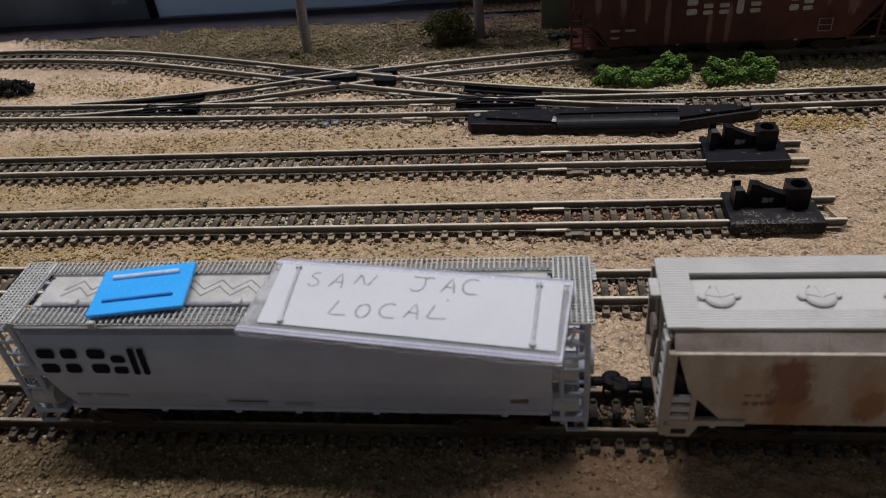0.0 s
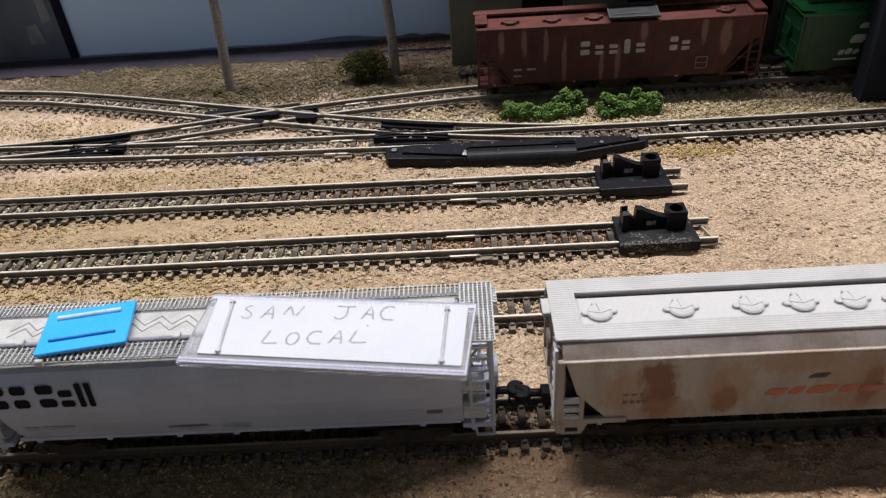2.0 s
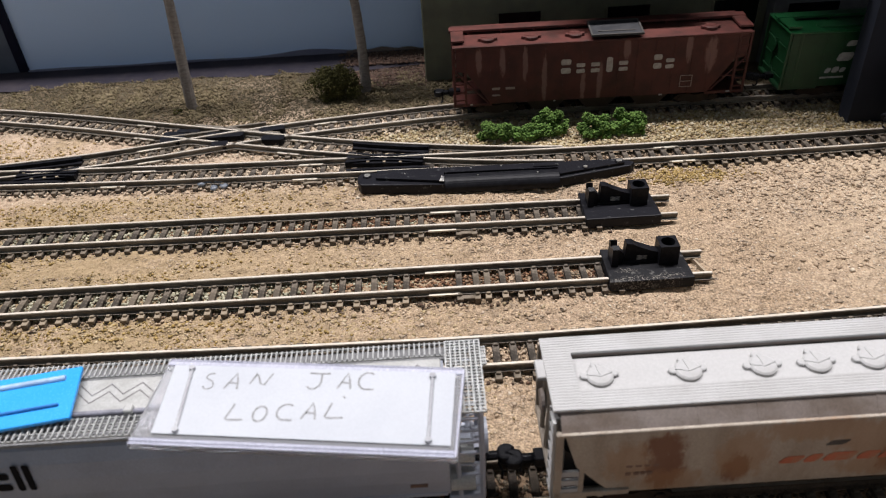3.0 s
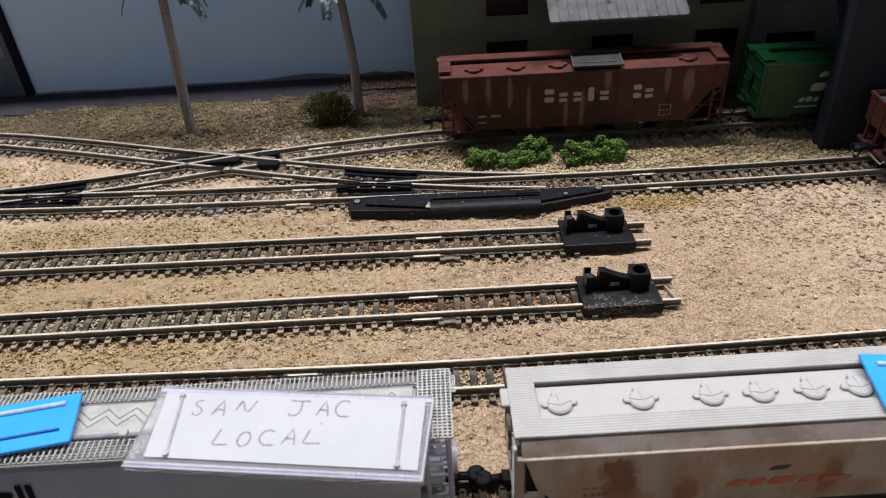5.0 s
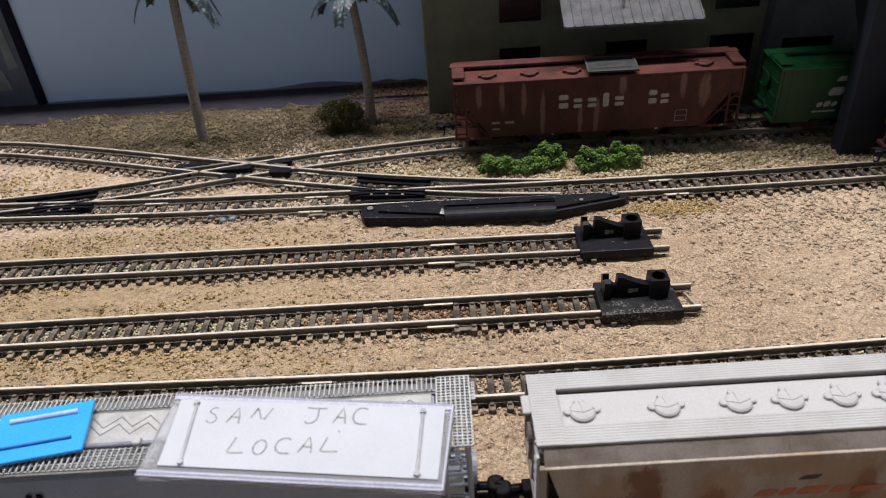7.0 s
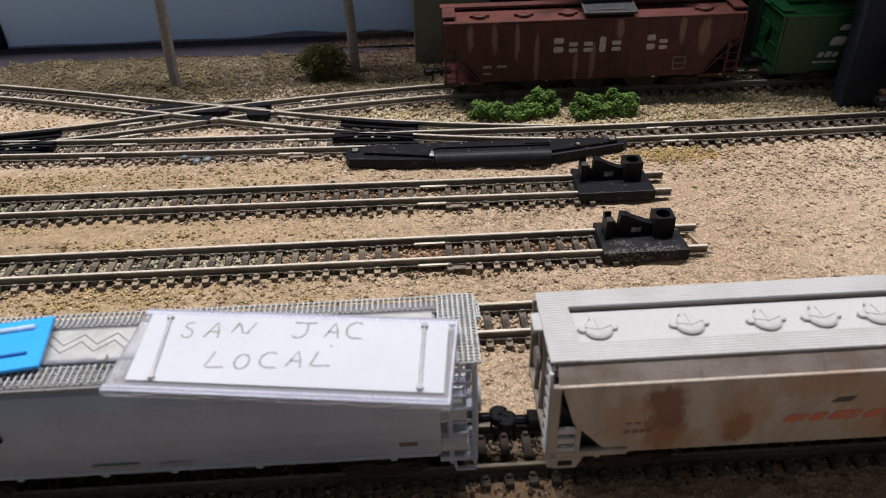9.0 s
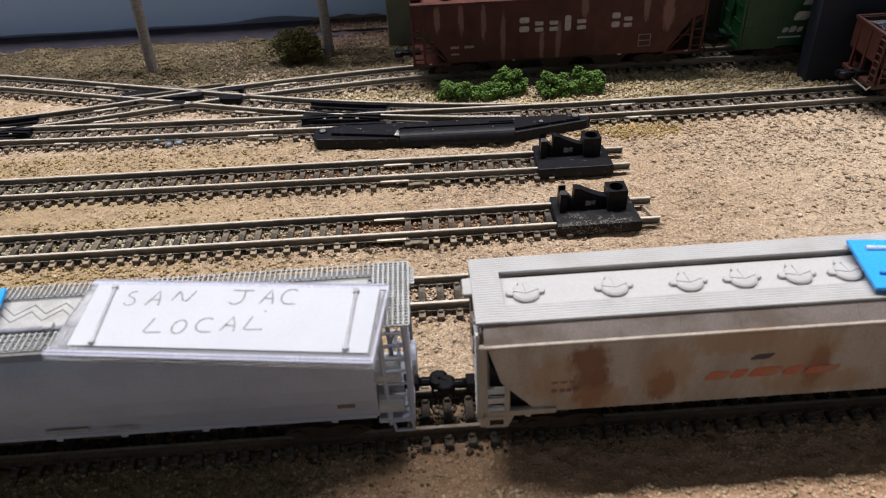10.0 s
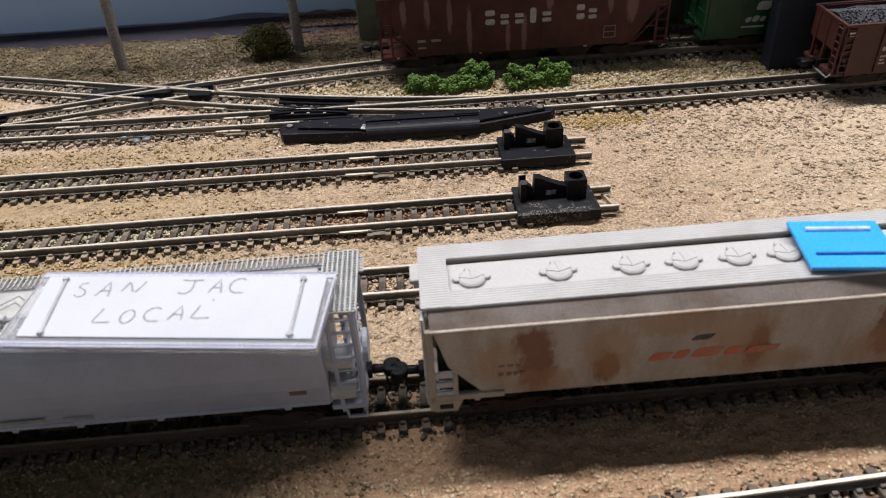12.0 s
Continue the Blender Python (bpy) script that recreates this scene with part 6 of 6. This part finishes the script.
def train_label():
    """The label in its clear holder: its own x along the long side, y across, from the middle."""
    t = thing("train_label", "handwritten white paper train label in a clear plastic holder", "label", -11.2, 77.2, 34.6, -7.1)
    left, right, near, far = -27.7, 26.4, -9.1, 10.2
    bm = bmesh.new()
    box(bm, left, right, near, far, 0.0, 1.5, 0.3)
    part("holder", bm, M_CLEAR, t, "clear plastic tray")
    for y0, y1, z1 in ((near, near + 0.7, 1.6), (near + 0.65, near + 1.45, 1.68), (far - 0.5, far, 1.58), (far - 1.75, far - 0.4, 1.7)):
        bm = bmesh.new()
        box(bm, left + 0.2, right - 0.2, y0 + 0.05, y1 - 0.05, 1.4, z1, 0.25)
        part("holder_lip", bm, M_HOLDER, t, "milky plastic lip")
    bm = bmesh.new()
    box(bm, right - 0.5, right - 0.1, near + 0.2, far - 0.2, 1.4, 1.7, 0.12)
    part("holder_edge", bm, M_HOLDER, t)
    bm = bmesh.new()
    prism(bm, [(-24.2, -6.8), (25.2, -6.9), (24.8, 8.7), (-26.0, 8.6)], "Z", 1.55, 1.8)
    paper = part("paper", bm, M_PAPER, t, "white paper slip")
    words = [("S", -19.5, 3.0, -17.2, 6.8), ("A", -15.2, 3.3, -12.7, 7.0), ("N", -10.9, 4.0, -7.4, 7.2), ("J", -0.5, 3.9, 2.6, 7.6), ("A", 4.7, 4.2, 7.1, 7.9), ("C", 8.0, 4.2, 10.8, 8.1),
             ("L", -12.8, -3.6, -9.9, 0.0), ("O", -8.3, -3.6, -6.0, -0.2), ("C", -4.5, -3.1, -1.7, 0.3), ("A", 0.0, -2.7, 2.5, 0.8), ("L", 3.8, -2.4, 6.8, 0.9)]
    for ch, x0, y0, x1, y1 in words:
        bm = bmesh.new()
        for line in GLYPHS[ch]:
            stroke(bm, [(x0 + (x1 - x0) * a, y0 + (y1 - y0) * b) for a, b in line], 0.27 if ch == "S" else 0.36)
        part("pencil_letter", bm, M_PENCIL, paper, at=mpose(0, 0, 1.82))
    bm = bmesh.new()
    stroke(bm, [(6.2, 2.6), (6.5, 2.1)], 0.3)
    part("pencil_mark", bm, M_PENCIL, paper, at=mpose(0, 0, 1.82))
    for x0, x1 in ((-22.4, -20.2), (20.9, 21.6)):
        bm = bmesh.new()
        tube(bm, [(x0, 7.8, 2.0), (x1, -6.2, 2.0)], 0.3, 8)
        r = part("holder_rib", bm, M_RIB, t, "grey clear plastic rib")
        for x, y in ((x0, 7.6), (x1, -6.2)):
            bm = bmesh.new()
            cyl(bm, x, y, 2.1, 0.55, 0.7, seg=12)
            part("rib_knob", bm, M_RIB, r)


train_label()

t = thing("grey_plate", "small grey plastic plate lying on the red car's roof", "tag", 78.5, 247.4, 33.4, -2.0, rx=5.0)
bm = bmesh.new()
box(bm, -9.2, 9.2, -5.8, 5.8, 0, 0.6, 0.12)
part("plate", bm, mat_plate, t)
for x0, x1, y0, y1 in ((-9.2, 9.2, -5.8, -5.2), (-9.2, 9.2, 5.2, 5.8), (-9.2, -8.6, -5.2, 5.2), (8.6, 9.2, -5.2, 5.2), (-6.5, 6.5, -3.2, -2.6)):
    bm = bmesh.new()
    box(bm, x0, x1, y0, y1, 0.55, 0.85, 0.08)
    part("rib", bm, mat_dark_bar, t)


# ---- bushes and palms ----
def bush(name, label, x, y, lumps, material, n, size, seed, spread=1.0):
    t = thing(name, label, "bush", x, y, 0.0, group="bushes")
    g = np.random.default_rng(seed)
    xs, ys, zs = [], [], []
    for cx, cy, cz, rx, ry, rz in lumps:
        # clumps over an uneven lump, each a small cloud of flakes
        k = int(9 + 3.0 * rx * rz / 6)
        d = g.normal(size=(k, 3))
        d /= np.linalg.norm(d, axis=1)[:, None]
        r = 0.55 + 0.6 * g.random(k)
        each = int(n * rx * rz / sum(a[3] * a[5] for a in lumps) / k)
        for q in range(k):
            f = g.normal(size=(each, 3))
            f *= (0.3 + 0.7 * g.random(each) ** 0.4)[:, None] / np.linalg.norm(f, axis=1)[:, None] * (0.22 + 0.2 * g.random()) * spread
            xs.append(cx + (d[q, 0] * r[q] * 0.9 + f[:, 0]) * rx)
            ys.append(cy + (d[q, 1] * r[q] * 0.9 + f[:, 1]) * ry)
            zs.append(np.maximum(0.1, cz + (d[q, 2] * r[q] * 0.9 + f[:, 2] * 1.15) * rz))
    xs, ys, zs = np.concatenate(xs), np.concatenate(ys), np.concatenate(zs)
    stones("foliage", xs, ys, zs, size * (0.55 + 0.8 * g.random(len(xs))), material, "crumbly foam foliage", "", flat=0.6, seed=seed, parent=t)
    bm = bmesh.new()
    for cx, cy, cz, rx, ry, rz in lumps:
        tube(bm, [(cx, cy, -0.3), (cx + 0.3, cy, cz)], 0.5, 6, 0.25)
    part("stem", bm, M_TRUNK, t)


bush("green_bush", "bright green foam bush beside the main track", 45.5, 233.0,
     [(-11, 0, 3.0, 5.5, 4.0, 3.4), (-4.5, -1.4, 3.0, 5.5, 4.2, 3.6), (2.5, -1.0, 2.8, 5.0, 3.8, 3.2), (8.0, 0.8, 4.2, 5.4, 4.2, 4.6), (12, 1.6, 3.6, 3.6, 3.4, 4.2)], M_GREEN, 7000, 0.48, 61)
bush("green_bush", "bright green foam bush beside the main track", 76.5, 232.4,
     [(-8, -0.6, 3.4, 4.8, 4.0, 3.8), (-2, -1.0, 3.0, 5.0, 4.0, 3.8), (5, 0.6, 3.8, 5.2, 4.2, 4.4), (9.5, 0.2, 3.2, 4.2, 3.8, 4.0)], M_GREEN, 6000, 0.48, 62)
bush("dry_bush", "dull olive foam bush at the foot of a palm", -27.0, 277.0,
     [(-3, 0, 5.5, 6.5, 5.5, 5.8), (4, 0, 6.0, 6.5, 5.5, 6.5), (0, -1.5, 8.0, 5.5, 5.0, 5.2)], M_OLIVE, 8000, 0.42, 63, 1.7)
bush("dark_bush", "nearly black clump beside the branch track", -204.0, 245.0,
     [(-6, 0, 3.0, 5.0, 4.0, 3.4), (1, 0, 3.4, 5.0, 4.0, 3.8), (7, 0, 2.4, 4.0, 3.5, 2.8)], M_DARK_FOAM, 900, 0.7, 64)
bush("small_tuft", "tiny dark tuft in the dry turf", -90.5, 270.5, [(0, 0, 0.8, 2.2, 1.5, 1.1)], M_OLIVE, 120, 0.4, 65)


def palm(label, x, y, height, lean, seed, fronds, r0, droop):
    """fronds: the compass angle of each."""
    t = thing("palm_tree", label, "palm tree", x, y, 0.0, group="palm trees")
    rn = rand(seed)
    bm = bmesh.new()
    pts = []
    for i in range(15):
        k = i / 14
        pts.append((lean * k * k + 0.5 * math.sin(k * 3), 0.3 * math.sin(k * 4), -0.4 + height * k))
    tube(bm, pts, r0, 12, r0 * 0.72)
    for v in bm.verts:
        k = v.co.z / height
        s = 1 + 0.035 * math.sin(v.co.z * 4.2)
        c = Vector(pts[min(14, max(0, int(k * 14)))])
        v.co.x, v.co.y = c.x + (v.co.x - c.x) * s, c.y + (v.co.y - c.y) * s
    part("trunk", bm, M_TRUNK, t)
    top = pts[-1]
    for angle in fronds:
        a = radians(angle)
        length, fall, rise = rn.uniform(19, 24), rn.uniform(0.7, 1.3) * droop, rn.uniform(3, 7)
        spine = []
        for j in range(11):
            k = j / 10
            r = length * (k - 0.18 * k * k)
            spine.append(Vector((top[0] + r * math.cos(a), top[1] + r * math.sin(a), top[2] + rise * math.sin(k * 2.2) - fall * 15 * k * k)))
        bm = bmesh.new()
        tube(bm, spine, 0.4, 5, 0.12)
        side = Vector((-math.sin(a), math.cos(a), 0))
        for j in range(1, 10):
            for q in (0.0, 0.25, 0.5, 0.75):
                p = spine[j].lerp(spine[j + 1], q)
                way = (spine[min(j + 1, 10)] - spine[j - 1]).normalized()
                l = 5.6 * (1 - ((j + q) / 10.5) ** 2 * 0.65)
                for s in (-1, 1):
                    tip = p + s * side * l * 0.8 + way * l * 0.55 + Vector((0, 0, -l * 0.35))
                    b1, b2 = p + way * 0.75, p - way * 0.75
                    up = Vector((0, 0, 0.14))
                    vs = [bm.verts.new(b1), bm.verts.new(b2), bm.verts.new(tip), bm.verts.new(p + up + s * side * l * 0.3)]
                    for f in ((0, 1, 3), (1, 2, 3), (2, 0, 3), (0, 2, 1)):
                        bm.faces.new([vs[m_] for m_ in f])
        part("frond", bm, M_FROND, t, "drooping teal palm frond")
    bm = bmesh.new()
    bmesh.ops.create_icosphere(bm, subdivisions=2, radius=1.9, matrix=Matrix.Translation(top))
    part("crown_bud", bm, M_TRUNK, t)


palm("slim palm tree with grey-brown trunk and drooping fronds", -86.6, 276.0, 65.0, 3.5, 3, (196, 332, 30, 85, 140), 2.3, 1.0)
palm("slim palm tree with grey-brown trunk and spreading speckled fronds", -15.0, 282.0, 54.0, -2.0, 4, (192, 256, 338, 30, 80, 140), 2.2, 0.8)


# ---- backdrop, warehouse, pier ----
def backdrop():
    t = thing("backdrop", "matt blue-grey painted backdrop board with dark hills along its foot", "backdrop", 0, 322.5, 0, kind="structure")
    bm = bmesh.new()
    box(bm, -173.6, 430, 0, 6, -3, 150, 0.3)
    part("board", bm, M_BACKDROP, t)
    bm = bmesh.new()
    box(bm, -520, -174.0, 0, 6, -3, 150, 0.3)
    part("side_panel", bm, M_PANEL, t, "dark blurred picture panel")
    bm = bmesh.new()
    box(bm, -176.4, -172.2, -1.6, 0.2, 1.6, 150, 0.3)
    part("frame_strip", bm, M_FRAME, t, "black upright strip")
    bm = bmesh.new()
    top = [(x, 1.9 + 1.7 * math.exp(-((x + 42) / 16) ** 2) + 0.2 * math.sin(x * 0.11)) for x in range(-172, -20, 4)]
    prism(bm, [(-23, -2)] + [(-172, -2)] + top, "Y", -0.9, -0.05)
    part("painted_hills", bm, M_HILL, t)
    bm = bmesh.new()
    top = [(x, 2.2 + 0.7 * math.sin((x + 24) * 0.11) + 0.4 * math.sin(x * 0.5)) for x in range(-26, 14, 2)]
    prism(bm, [(13, -2), (-26, -2)] + top, "Y", -1.3, -0.95)
    part("painted_bank", bm, mat_bank, t, "painted brown bank")
    for x, z, w, h in ((-182, 32, 5, 26), (-190, 14, 8, 10), (-205, 40, 14, 8), (-222, 22, 20, 6)):
        bm = bmesh.new()
        prism(bm, [(x - w / 2, z - h / 2), (x + w / 2, z - h * 0.45), (x + w * 0.35, z + h / 2), (x - w * 0.3, z + h * 0.4)], "Y", -0.35, -0.05)
        part("panel_smear", bm, mat_smear, t)


mat_bank = mat("painted_brown_bank", (0.2, 0.165, 0.15), (0.15, 0.125, 0.115), rough=0.9, scale=80)
mat_smear = mat("pale_panel_smear", (0.2, 0.22, 0.24), (0.12, 0.13, 0.15), rough=0.7, scale=60)
backdrop()


def warehouse():
    t = thing("warehouse", "tall dark olive warehouse with black windows and a tin awning", "building", 0, 288, 0)
    bm = bmesh.new()
    box(bm, 10, 150, 0, 30, -1, 105, 0.4)
    part("wall", bm, M_OLIVE_WALL, t)
    bm = bmesh.new()
    box(bm, 150, 330, -6, 30, -1, 105, 0.4)
    part("wall", bm, M_GREY_WALL, t, "dark grey wall")
    bm = bmesh.new()
    box(bm, 8, 332, -8, 32, 105, 108, 0.4)
    part("roof", bm, M_TIN, t)
    for x0, x1, z0, z1 in ((41, 58, 38, 52), (41, 58, 14, 27), (85, 102, 14, 27), (128, 146, 14, 27), (20, 30, 52, 62), (128, 146, 38, 58)):
        bm = bmesh.new()
        box(bm, x0, x1, -0.5, 0.3, z0, z1)
        w = part("window", bm, M_WINDOW, t)
        bm = bmesh.new()
        box(bm, x0 - 0.8, x1 + 0.8, -0.9, -0.1, z0 - 1.0, z0, 0.1)
        box(bm, x0 - 0.8, x0, -0.9, -0.1, z0, z1, 0.1)
        box(bm, x1, x1 + 0.8, -0.9, -0.1, z0, z1, 0.1)
        part("window_frame", bm, M_OLIVE_WALL, w)
    # tin awning on brackets
    bm = bmesh.new()
    prism(bm, [(-36.5, 46.2), (-36.5, 47.0), (0, 64.6), (0, 63.8)], "X", 61.6, 112.2)
    a = part("awning", bm, M_TIN, t, "grey corrugated tin awning")
    for k in range(15):
        x = 61.9 + k * 3.57
        bm = bmesh.new()
        prism(bm, [(-36.5, 46.9), (-36.5, 47.35), (0, 64.95), (0, 64.5)], "X", x - 0.22, x + 0.22)
        part("seam", bm, M_TIN, a)
    for x in (66, 113):
        bm = bmesh.new()
        tube(bm, [(x, -33, 48), (x, -0.2, 40)], 0.5, 6)
        part("bracket", bm, M_GREY_WALL, t)
    bm = bmesh.new()
    tube(bm, [(84, -29, 50), (84, -29, 55)], 0.7, 8)
    part("vent_pipe", bm, M_STEEL_DOT, t, "pale vent pipe")
    bm = bmesh.new()
    box(bm, 156, 176, -6.5, -5.8, 0, 26, 0.2)
    part("door", bm, M_WINDOW, t)


warehouse()


def pier():
    t = thing("bridge_pier", "smooth navy-grey bridge pier beside the main track", "bridge pier", 161.2, 229.6, 0, -2)
    bm = bmesh.new()
    prism(bm, [(0, -1), (24, -1), (24, 112), (-2.0, 112), (-0.8, 44)], "Y", 0, 7.5)
    part("shaft", bm, M_PIER, t)
    bm = bmesh.new()
    prism(bm, [(7.4, 40), (7.4, 112), (54, 112), (54, 66), (26, 60)], "X", 0.2, 23.6)
    part("haunch", bm, M_PIER, t)
    # unseen slab added overhead to shade the green car and the ground near it
    bm = bmesh.new()
    box(bm, -37, 120, 10, 56, 74, 80, 0.3)
    part("added_shade_deck", bm, M_PIER, t)


pier()
